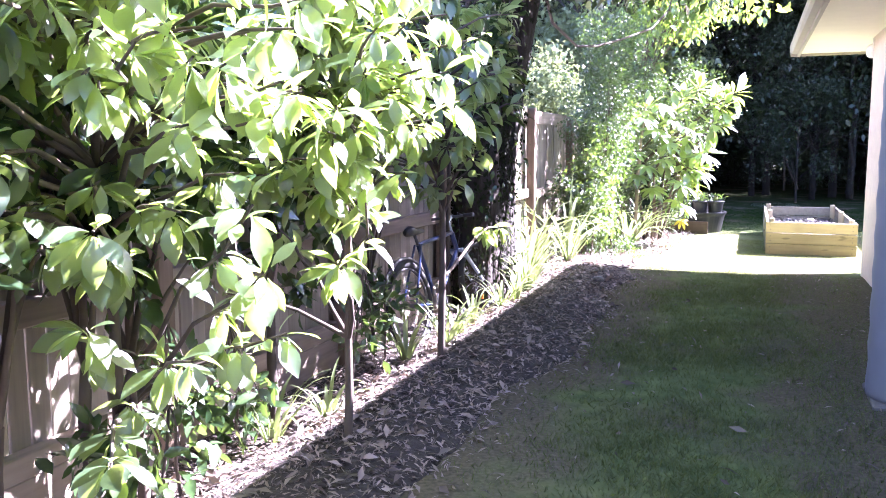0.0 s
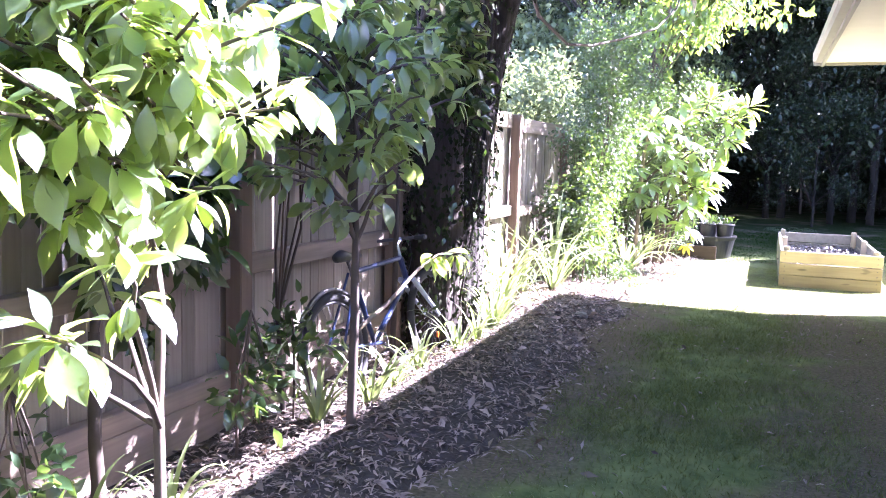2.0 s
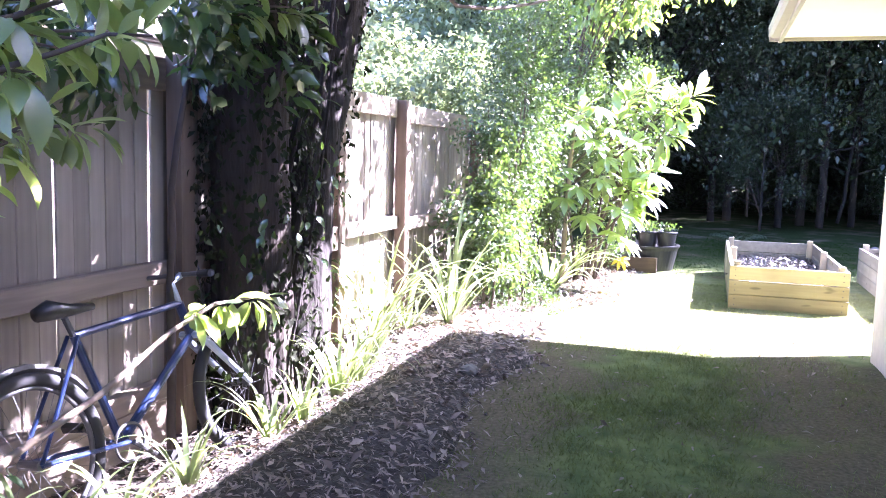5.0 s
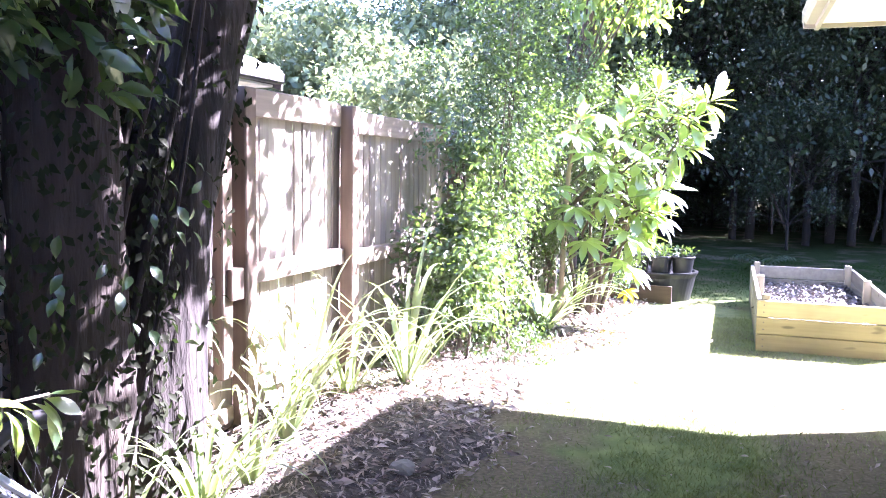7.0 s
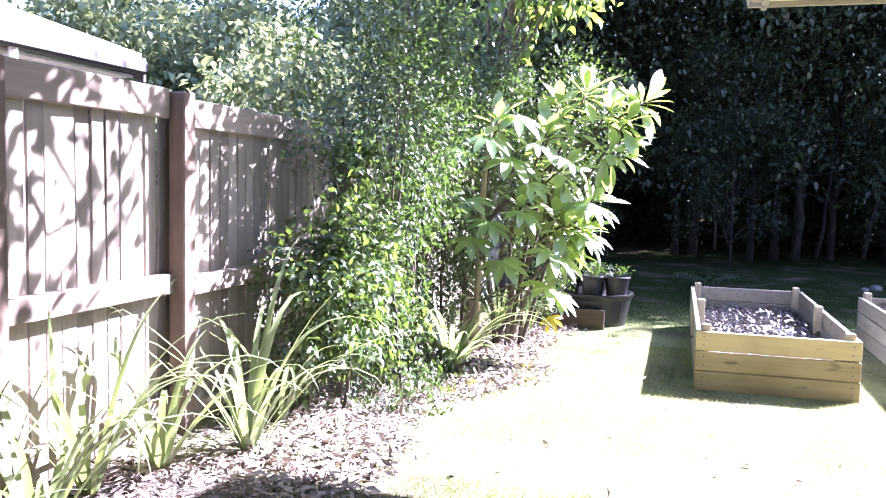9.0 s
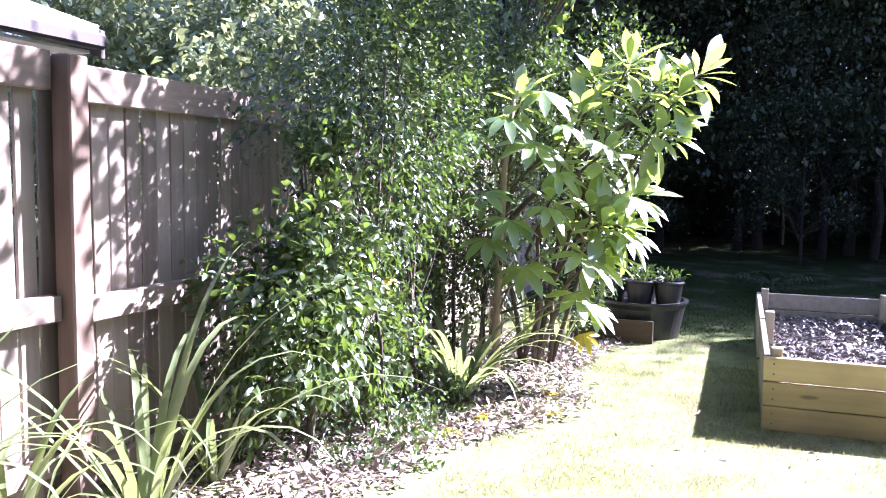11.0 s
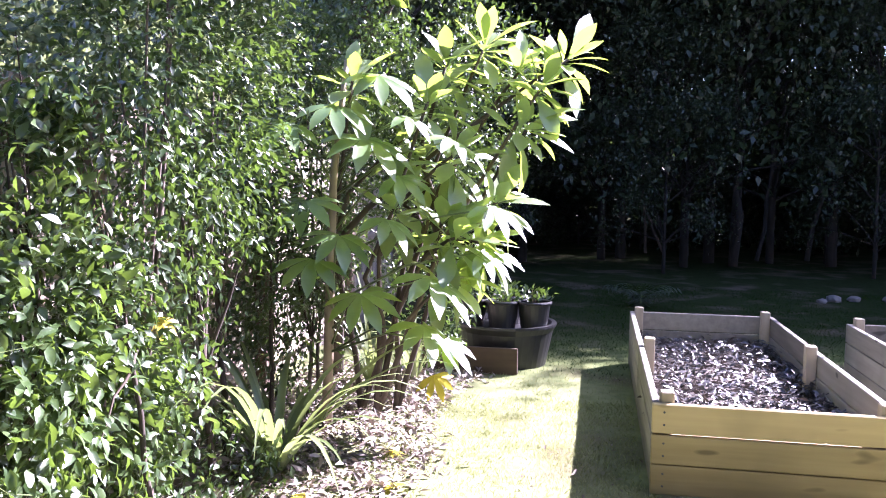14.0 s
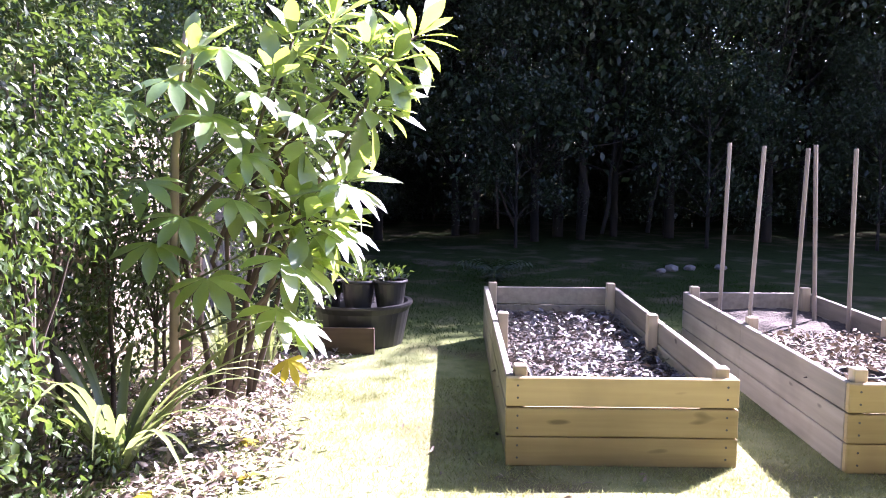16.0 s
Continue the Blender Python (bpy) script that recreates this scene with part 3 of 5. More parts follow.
def flower_pot(x, y, z, r=0.145, h=0.26):
    pot = thing("flower_pot", "black plastic nursery pot with a leafy seedling", "pot", "black pots on the tub")
    part("body", Shape().turned((x, y, z), [(r * 0.76, 0.0), (r * 0.96, h - 0.04), (r * 0.97, h - 0.035), (r * 0.90, h - 0.03)], 26), MAT_BLACK, pot, smooth=False)
    part("rim", Shape().ring((x, y, z + h - 0.02), (0, 0, 1), r * 0.985, 0.014, 30, 8), MAT_BLACK, pot)
    part("soil", Shape().turned((x, y, z + h - 0.06), [(r * 0.88, 0.0), (r * 0.9, 0.03)], 20), MAT_SOIL, pot)
    n = 70
    pos = np.array([x, y, z + h - 0.03]) + np.stack([rng.normal(0, 0.06, n), rng.normal(0, 0.06, n), rng.random(n) * 0.13], -1)
    way = unit(pos - np.array([x, y, z + h - 0.12])) + jitter(n, 0.4)
    part("foliage", leaf_mesh("foliage", leaf_shape(0.055, 0.03, 3), pos, way, jitter(n, 0.5) + (0, 0, 1), 0.6 + 0.7 * rng.random(n), MAT_FINE), None, pot, "small bright leaves")
    for k in range(5):
        a = rng.random() * 6.3
        part("stem", Shape().tube([(x, y, z + h - 0.05), (x + 0.04 * math.cos(a), y + 0.04 * math.sin(a), z + h + 0.08)], 0.003, 5), MAT_STEM, pot)


tub = thing("planter_tub", "low wide black plastic tub standing on the lawn", "planter")
part("body", Shape().turned((-0.86, 15.85, -0.2), [(0.36, 0.0), (0.42, 0.30), (0.45, 0.35), (0.45, 0.37), (0.41, 0.37), (0.38, 0.32)], 40), MAT_BLACK, tub, smooth=False)
for x, y in ((-0.60, 15.72), (-0.87, 15.70), (-1.15, 15.76), (-0.86, 16.05)):
    flower_pot(x, y, 0.12)
crate = thing("timber_box", "old brown timber planter box on the lawn", "box")
part("front_board", Shape().box(-1.50, 15.34, -0.21, -0.70, 15.37, 0.02), MAT_CRATE, crate)
part("back_board", Shape().box(-1.50, 15.40, -0.21, -0.70, 15.43, -0.01), MAT_CRATE, crate)
for x in (-1.50, -0.73):
    part("end_board", Shape().box(x, 15.372, -0.21, x + 0.03, 15.398, 0.01), MAT_CRATE, crate)


# ---- bicycle against the fence ----
def bicycle():
    bike = thing("bicycle", "old blue bicycle leaning on the fence among plants", "bicycle")
    rear, front = Vector((-2.40, 5.72, 0.185)), Vector((-2.27, 6.98, 0.20))
    along = (front - rear).normalized()
    lean = Vector((-0.16, 0, 1)).normalized()
    axle = along.cross(lean).normalized()

    def at(a, h):
        return rear + along * a + lean * h
    bb, seat_top, head_top, head_low = at(0.44, -0.05), at(0.28, 0.44), at(0.90, 0.47), at(0.95, 0.31)
    part("frame", Shape().tube([bb, head_low], 0.021, 10).tube([seat_top, head_top], 0.017, 10).tube([head_top, head_low], 0.022, 10), MAT_BLUE, bike, "blue painted main tubes")
    part("rear_frame", Shape().tube([bb, seat_top], 0.018, 10).tube([bb + axle * 0.05, rear + axle * 0.06], 0.010).tube([bb - axle * 0.05, rear - axle * 0.06], 0.010)
         .tube([seat_top + axle * 0.03, rear + axle * 0.06], 0.009).tube([seat_top - axle * 0.03, rear - axle * 0.06], 0.009), MAT_BLUE, bike)
    fork = Shape()
    for s in (-1, 1):
        fork.tube([head_low + axle * 0.055 * s, front + axle * 0.055 * s], [0.019, 0.013], 10)
    fork.tube([head_low - axle * 0.06, head_low + axle * 0.06], 0.018, 8)
    part("fork", fork, MAT_SILVER, bike, "silver front fork")
    for hub in (rear, front):
        wheel = thing("wheel", "", "")
        wheel.parent = bike
        part("tyre", Shape().ring(hub, axle, 0.322, 0.028, 48, 10), MAT_RUBBER, wheel, "black knobbly tyre", True)
        part("rim", Shape().ring(hub, axle, 0.290, 0.011, 48, 8), MAT_STEEL, wheel, "", True)
        part("hub", Shape().tube([hub - axle * 0.055, hub + axle * 0.055], 0.02, 10), MAT_STEEL, wheel)
        sp = Shape()
        u = axle.orthogonal().normalized()
        w = axle.cross(u)
        for k in range(28):
            a, b = 2 * math.pi * k / 28, 2 * math.pi * k / 28 + (0.5 if k % 2 else -0.5)
            s = 0.04 if k % 4 < 2 else -0.04
            sp.tube([hub + axle * s + (u * math.cos(b) + w * math.sin(b)) * 0.022, hub + (u * math.cos(a) + w * math.sin(a)) * 0.285], 0.0009, 4, False)
        part("spokes", sp, MAT_STEEL, wheel)
    guard = Shape()
    pts = []
    for k in range(12):
        a = radians(35 + k * 12)
        pts.append(rear + along * (-0.365 * math.cos(a) * -1) + lean * (0.365 * math.sin(a)))
    guard.tube(pts, 0.018, 6)
    part("mudguard", guard, MAT_BLACK, bike, "black mudguard")
    part("seatpost", Shape().tube([seat_top, at(0.25, 0.52)], 0.013, 8), MAT_STEEL, bike)
    part("saddle", Shape().tube([at(0.12, 0.55), at(0.18, 0.56), at(0.28, 0.545), at(0.40, 0.54)], [0.028, 0.042, 0.026, 0.014], 12), MAT_BLACK, bike, "black padded saddle", True)
    part("stem", Shape().tube([head_top, at(0.87, 0.57), at(0.94, 0.60)], 0.016, 8), MAT_SILVER, bike)
    bar_c = at(0.94, 0.60)
    part("handlebar", Shape().tube([bar_c - axle * 0.29 - along * 0.07, bar_c - axle * 0.1, bar_c + axle * 0.1, bar_c + axle * 0.24 - along * 0.07], 0.012, 8), MAT_STEEL, bike)
    for s, e in ((-1, 0.29), (1, 0.24)):
        part("grip", Shape().tube([bar_c + axle * (s * (e - 0.1)) - along * 0.03, bar_c + axle * (s * e) - along * 0.07], 0.018, 10), MAT_RUBBER, bike)
    part("cable", Shape().tube([bar_c + axle * 0.12, bar_c + along * 0.13 + lean * 0.03, bar_c + along * 0.12 - lean * 0.15, head_low], 0.003, 5), MAT_BLACK, bike)
    part("chainring", Shape().ring(bb + axle * 0.05, axle, 0.08, 0.007, 28, 6), MAT_STEEL, bike)
    for s in (1, -1):
        part("crank", Shape().tube([bb + axle * 0.07 * s, bb + (axle * 0.07 + along * 0.13 - lean * 0.1) * s], 0.011, 8), MAT_STEEL, bike)
        c = bb + axle * 0.07 * s + (along * 0.13 - lean * 0.1) * s
        part("pedal", Shape().tube([c, c + axle * 0.09 * s], [0.022, 0.026], 6), MAT_BLACK, bike)
    part("reflector", Shape().turned(front + along * -0.02 + axle * 0.03 - lean * 0.17, [(0.012, 0), (0.014, 0.02), (0.012, 0.04)], 8), MAT_ORANGE, bike, "orange spoke reflector")


bicycle()


# ---- plants ----
SAP_TEMPLATES = [leaf_shape(0.14, 0.064, 7, 0.22, 0.30, 1.2, 0.035), leaf_shape(0.16, 0.07, 7, 0.30, 0.5, 1.25, 0.04), leaf_shape(0.12, 0.058, 7, 0.12, 0.15, 1.15, 0.03)]
SAP_MESHES = [quads_mesh("leaf", *t, MAT_SAPLING) for t in SAP_TEMPLATES]
UP = np.array((0, 0, 1.0))


def branch_path(a, b, sag=0.05, n=5, wobble=0.012):
    a, b = np.asarray(a, float), np.asarray(b, float)
    wob = rng.normal(0, wobble, (n + 1, 3)) * np.linalg.norm(b - a)
    wob[0] = wob[-1] = 0
    return [a + (b - a) * (k / n) + wob[k] + np.array((0, 0, sag * math.sin(math.pi * k / n))) for k in range(n + 1)]


def whorl(tips, ways, count, spread=0.9, sag=0.35):
    """Leaves set round shoot tips: places, ways and ups."""
    pos, way, up = [], [], []
    for q, w in zip(tips, ways):
        w = unit(np.asarray(w, float))
        n = int(count + rng.integers(-2, 3))
        for k in range(n):
            r = rng.normal(0, 1, 3)
            r = unit(r - w * r.dot(w))
            d = unit(w * (0.25 + 0.6 * rng.random()) + r * spread + np.array((0, 0, -0.15 - sag * 2.2 * rng.random())))
            pos.append(q - w * 0.12 * rng.random() + d * 0.015)
            way.append(d)
            up.append(UP * 1.1 + rng.normal(0, 0.35, 3))
    return np.array(pos), np.array(way), np.array(up)


def sapling(base, fork_z, crown, shoots, label, trunk_r=0.022, leaves=9, size=(0.7, 1.15), stem_mat=None, limit=170, mats=None, low=()):
    """A young broad-leaved tree: trunk, limbs to a crown of shoots, leaves in whorls. crown: centre and half sizes."""
    tree = thing("young_tree", label, "tree", "young trees along the fence")
    c, h = np.array(crown[0]), np.array(crown[1])
    base = np.array((*base, float(ground_z(base[0], base[1])) - 0.05))
    fork = np.array((base[0] + 0.03, base[1] - 0.02, fork_z))
    top = np.array((c[0] * 0.5 + base[0] * 0.5, c[1] * 0.5 + base[1] * 0.5, c[2] + h[2] * 0.7))
    stem_mat = stem_mat or MAT_BARK
    p1 = branch_path(base, fork, 0, 6, 0.003)
    part("trunk", Shape().tube(p1 + branch_path(fork, top, 0, 6, 0.006)[1:], list(np.linspace(trunk_r, trunk_r * 0.35, 13)), 9, True, 0.15), stem_mat, tree, "slim bark-covered trunk", True)
    spine = branch_path(fork, top, 0, 10)
    tips, ways = [], []
    for k in range(shoots):
        d = unit(rng.normal(0, 1, 3))
        r = rng.random() ** 0.45
        tip = c + d * h * r
        src = spine[min(10, int(10 * np.clip((tip[2] - fork[2]) / max(0.1, top[2] - fork[2]) - 0.1, 0, 1)))]
        path = branch_path(src, tip, 0.06, 5)
        part("limb", Shape().tube(path, list(np.linspace(trunk_r * 0.42, 0.0035, 6)), 6, False), stem_mat, tree, "", True)
        tips.append(tip)
        ways.append(tip - path[-2] + np.array((0, 0, 0.02)))
        if k % 2 == 0:
            tips.append(path[3])
            ways.append(path[4] - path[2])
    for q in low:
        path = branch_path(fork * 0.6 + base * 0.4, q, 0.05, 5)
        part("limb", Shape().tube(path, list(np.linspace(0.012, 0.004, 6)), 6, False), stem_mat, tree, "", True)
        tips += [np.array(q), path[4]]
        ways += [path[5] - path[4], path[4] - path[3]]
    pos, way, up = whorl(tips, ways, leaves)
    n = len(pos)
    sz = size[0] + (size[1] - size[0]) * rng.random(n)
    order = np.argsort(-pos[:, 0])
    near, rest = order[:limit], order[limit:]
    leaf_parts("leaf", SAP_MESHES, pos[near], way[near], up[near], sz[near], tree)
    if len(rest):
        part("foliage", leaf_mesh("foliage", SAP_TEMPLATES[0], pos[rest], way[rest], up[rest], sz[rest], MAT_SAPLING), None, tree, "joined broad green leaves")["kind"] = "stuff"
    return tree


sapling((-2.25, 2.45), 0.75, ((-1.75, 1.75, 1.75), (0.75, 0.85, 0.75)), 150, "young tree with drooping broad glossy leaves", 0.032, 10, (0.5, 1.08), None, 280, None, [(-1.85, 2.1, 0.55), (-1.8, 2.7, 0.6), (-1.75, 1.8, 0.9), (-1.35, 1.75, 0.85), (-1.3, 2.05, 1.05), (-1.45, 1.55, 0.62), (-1.4, 2.3, 0.8), (-1.25, 1.9, 1.25)])
sapling((-1.68, 3.27), 0.95, ((-1.5, 2.85, 1.78), (0.6, 0.62, 0.62)), 118, "slender young tree with large sunlit leaves", 0.022, 9, (0.5, 1.08), MAT_BARK, 280, None, [(-2.2, 3.1, 0.75), (-2.15, 3.5, 1.0), (-1.3, 2.5, 1.02), (-1.3, 2.7, 1.2)])
sapling((-1.78, 4.73), 0.98, ((-1.9, 4.75, 1.85), (0.62, 0.85, 0.72)), 124, "slender young tree with dark glossy leaves", 0.027, 8, (0.6, 1.0), None, 280)
sapling((-2.42, 6.6), 1.2, ((-2.2, 7.02, 2.28), (0.30, 0.42, 0.45)), 52, "young tree with dark drooping leaves beside the fence", 0.024, 9, (0.6, 1.0), None, 240)

# a bent leafy stem lying over the bicycle
bent = thing("bent_branch", "pale bent stem with bright broad leaves over bicycle", "branch")
bp = [(-1.86, 4.86, 0.38), (-2.02, 5.25, 0.43), (-2.02, 5.65, 0.52), (-1.98, 6.0, 0.68), (-1.95, 6.25, 0.75), (-1.95, 6.7, 0.72)]
part("stem", Shape().tube(bp, [0.014, 0.013, 0.012, 0.01, 0.008, 0.004], 8), MAT_STEM, bent, "pale smooth stem", True)
pos, way, up = whorl([np.array((-1.95, 6.2, 0.75)), np.array((-1.95, 6.4, 0.74)), np.array((-1.93, 6.55, 0.73)), np.array((-1.95, 6.7, 0.72))], [(0, 1, 0)] * 4, 7, 0.8, 0.7)
leaf_parts("leaf", SAP_MESHES, pos, way, up, 0.75 + 0.4 * rng.random(len(pos)), bent)


def shrub(name, label, lobes, count, template, mat, stems, group="", size=(0.6, 1.2), shell=0.55, category="shrub", stem_mat=None, stem_r=0.012):
    """A dense shrub: thin stems from the ground and leaves in uneven clumps. lobes: (centre, half sizes)."""
    sh = thing(name, label, category, group)
    total = sum(h[0] * h[1] * h[2] for _, h in lobes)
    pos = []
    tips = []
    for c, h in lobes:
        n = max(30, int(count * h[0] * h[1] * h[2] / total))
        clumps = max(6, n // 34)
        cd = unit(rng.normal(0, 1, (clumps, 3)))
        cc = np.array(c) + cd * np.array(h) * (shell + (1 - shell) * rng.random((clumps, 1)) ** 0.6) * rng.uniform(0.78, 1.12, (clumps, 1))
        k = rng.integers(clumps, size=n)
        pos.append(cc[k] + rng.normal(0, 1, (n, 3)) * np.array((0.07, 0.07, 0.085)) * (0.6 + 0.8 * np.min(h)))
        tips += list(cc[:: max(1, clumps // 14)])
    pos = np.concatenate(pos)
    mid = np.mean([c for c, _ in lobes], axis=0)
    pos[:, 2] = np.maximum(pos[:, 2], ground_z(pos[:, 0], pos[:, 1]) + 0.02)
    if mid[0] < -1.2:
        pos = pos[(pos[:, 0] > -2.57) | (pos[:, 2] > 1.9)]
    n = len(pos)
    way = unit(pos - mid) * 0.7 + jitter(n, 0.6)
    part("foliage", leaf_mesh("foliage", template, pos, way, jitter(n, 0.7) + UP, size[0] + (size[1] - size[0]) * rng.random(n), mat), None, sh)["kind"] = "stuff"
    for bx, by in stems:
        bz = float(ground_z(bx, by)) - 0.03
        st = Shape()
        near = sorted(tips, key=lambda q: (q[0] - bx) ** 2 + (q[1] - by) ** 2)[:5]
        hub = np.array((bx + rng.normal(0, 0.04), by + rng.normal(0, 0.04), bz + 0.55 + 0.3 * rng.random()))
        st.tube(branch_path((bx, by, bz), hub, 0, 4), list(np.linspace(stem_r * 1.4, stem_r, 5)), 7, False)
        for q in near:
            st.tube(branch_path(hub, q, 0.03, 4), list(np.linspace(stem_r * 0.8, 0.002, 5)), 5, False)
        part("stem", st, stem_mat or MAT_BARK, sh, "", True)
    return sh


PLAIN_LEAF = (np.array([(0, 0, 0), (0.026, 0.05, 0.008), (0, 0.12, -0.015), (-0.026, 0.06, 0.008)]), np.array([(0, 1, 2, 3)]))
MID_LEAF = leaf_shape(0.11, 0.05, 3, 0.25, 0.25)
SMALL_LEAF = leaf_shape(0.046, 0.022, 2, 0.3, 0.25)
GLOSS_LEAF = leaf_shape(0.066, 0.03, 3, 0.3, 0.3)

shrub("shrub", "dense dark green shrub against the fence", [((-2.2, 1.2, 1.5), (0.38, 0.8, 0.85)), ((-2.25, 2.6, 1.65), (0.32, 0.8, 0.75)), ((-2.3, 3.9, 1.65), (0.26, 0.7, 0.7)), ((-2.3, 4.0, 0.95), (0.2, 0.5, 0.35))], 5800, MID_LEAF, MAT_SHRUB,
      [(-2.35, 1.4), (-2.3, 1.9), (-2.28, 2.3), (-2.35, 2.7), (-2.35, 3.7)], "shrubs along the fence", (0.8, 1.6), 0.5, "shrub", MAT_BARK, 0.022)
shrub("shrub", "dark shrub with drooping foliage by the trunk", [((-2.3, 5.6, 2.0), (0.28, 0.9, 0.5)), ((-2.2, 6.9, 2.2), (0.3, 0.5, 0.5))], 2000, MID_LEAF, MAT_SHRUB, [(-2.45, 5.2)], "shrubs along the fence", (0.7, 1.4))
for x, y, h in ((-2.3, 3.35, 0.24), (-2.3, 4.55, 0.3), (-2.2, 2.75, 0.35), (-2.05, 2.4, 0.32), (-2.35, 5.15, 0.3)):
    shrub("low_plant", "low leafy plant in the mulch", [((x, y, h), (0.2, 0.25, h * 0.8))], 130, MID_LEAF, MAT_SHRUB, [(x, y)], "low plants in the mulch", (0.6, 1.1), 0.3, "plant", None, 0.006)

# tall fine-leaved hedge and the glossy shrub in front of it
shrub("hedge_shrub", "tall fine-leaved green hedge shrub beside the fence", [((-2.0, 11.8, 1.55), (0.40, 0.62, 1.25)), ((-2.05, 12.6, 1.85), (0.46, 0.75, 1.3)), ((-2.0, 12.3, 2.75), (0.5, 0.8, 0.75)), ((-2.28, 11.2, 1.75), (0.2, 0.35, 0.65))], 19000, SMALL_LEAF, MAT_FINE,
      [(-2.15, 11.3), (-2.0, 11.9), (-1.95, 12.4), (-2.1, 12.9)], "hedge shrubs", (0.7, 1.35), 0.35, "hedge", MAT_BARK, 0.016)
shrub("hedge_shrub", "lower glossy-leaved shrub at the hedge's foot", [((-2.12, 11.0, 0.55), (0.36, 0.50, 0.58)), ((-2.08, 11.75, 0.42), (0.32, 0.5, 0.5)), ((-2.0, 11.2, 0.95), (0.28, 0.4, 0.35)), ((-2.1, 11.3, 1.45), (0.16, 0.3, 0.3))], 7200, GLOSS_LEAF, MAT_HEDGEFOOT,
      [(-2.0, 11.0), (-1.8, 11.6)], "hedge shrubs", (0.7, 1.3), 0.35, "hedge", None, 0.01)
shrub("hedge_shrub", "low spreading small-leaved shrub at the litter's edge", [((-1.85, 12.4, 0.0), (0.32, 0.35, 0.22)), ((-1.72, 11.3, -0.04), (0.36, 0.5, 0.2)), ((-2.1, 13.6, 0.9), (0.4, 0.7, 0.9)), ((-2.15, 14.3, 1.5), (0.42, 0.9, 1.5)), ((-1.7, 14.3, 1.9), (0.45, 0.6, 1.0)), ((-1.35, 14.75, 1.2), (0.5, 0.45, 1.2)), ((-0.95, 14.8, 2.1), (0.45, 0.45, 0.8))], 30000, SMALL_LEAF, MAT_FINE,
      [(-2.0, 13.3), (-1.95, 13.8), (-2.1, 14.4)], "hedge shrubs", (0.7, 1.3), 0.4, "hedge", None, 0.012)

# the rosette plant
ROS = [leaf_shape(0.32, 0.098, 7, 0.22, 0.18, 1.55), leaf_shape(0.34, 0.105, 7, 0.3, 0.35, 1.55), leaf_shape(0.26, 0.092, 6, 0.2, 0.05, 1.5)]
ROS_MESHES = [quads_mesh("leaf", *t, MAT_ROSETTE) for t in ROS]
ros = thing("rosette_shrub", "tall bare-stemmed shrub with rosettes of long leaves", "shrub")
heads = [((-0.45, 14.1, 2.02), (0.5, 0.0, 0.75)), ((-0.55, 14.0, 1.72), (0.8, -0.3, 0.2)), ((-1.58, 13.55, 1.98), (0.1, -0.3, 1)), ((-1.16, 13.8, 1.88), (0.1, -0.2, 1)), ((-1.05, 13.8, 1.12), (0.3, -0.3, 0.9)),
         ((-0.98, 13.75, 0.78), (0.7, -0.4, 0.35)), ((-0.85, 14.2, 2.30), (0.2, 0.0, 1)), ((-1.3, 14.2, 1.5), (0.0, -0.5, 0.8)), ((-0.72, 13.95, 1.25), (0.7, -0.2, 0.5)), ((-0.3, 14.25, 2.2), (0.7, 0.1, 0.6)), ((-1.0, 13.9, 1.55), (0.4, -0.4, 0.7)), ((-0.62, 14.2, 2.12), (0.4, -0.2, 0.9)), ((-1.35, 13.7, 1.2), (0.1, -0.6, 0.6)), ((-0.8, 13.9, 0.98), (0.8, -0.3, 0.1)), ((-1.1, 14.1, 2.15), (0.0, -0.4, 1))]
for k in range(2):
    heads.append(((-1.5 + 0.65 * rng.random(), 13.6 + 0.6 * rng.random(), 0.9 + 1.3 * rng.random()), (0.5 * rng.random(), -0.6 * rng.random(), 0.3 + 0.6 * rng.random())))
roots = [np.array((-1.52, 13.95, -0.22)), np.array((-1.42, 14.1, -0.22)), np.array((-1.65, 14.05, -0.22))]
joints = []
for k, (q, w) in enumerate(heads):
    a = roots[k % 3] if k < 7 else joints[k % 7]
    mid = a * 0.45 + np.array(q) * 0.55 + np.array((-0.18, 0.05, -0.05))
    part("stem", Shape().tube([a, a * 0.7 + mid * 0.3 + (0.02, 0, 0.06), mid, np.array(q) * 0.75 + mid * 0.25 + (0, 0, 0.02), q], [0.024, 0.020, 0.015, 0.011, 0.009], 9), MAT_BARK, ros, "smooth grey-brown stem", True)
    joints.append(mid)
    w = unit(np.array(w, float))
    pos, way, up = [], [], []
    n = 15
    for i in range(n):
        az = i * 2.4
        e1 = unit(np.cross(w, (0.3, 0.7, 0.2)))
        e2 = np.cross(w, e1)
        out = e1 * math.cos(az) + e2 * math.sin(az)
        t = i / n
        d = unit(w * (1.1 - 1.5 * (1 - t)) + out * (0.35 + 0.9 * (1 - t)) + np.array((0.15, 0, -0.15 * (1 - t))) + rng.normal(0, 0.1, 3))
        pos.append(np.array(q) - w * 0.10 * (1 - t))
        way.append(d)
        up.append(w * t + rng.normal(0, 0.12, 3) + UP * 0.8)
    leaf_parts("leaf", ROS_MESHES, np.array(pos), np.array(way), np.array(up), 0.85 + 0.42 * rng.random(n), ros)

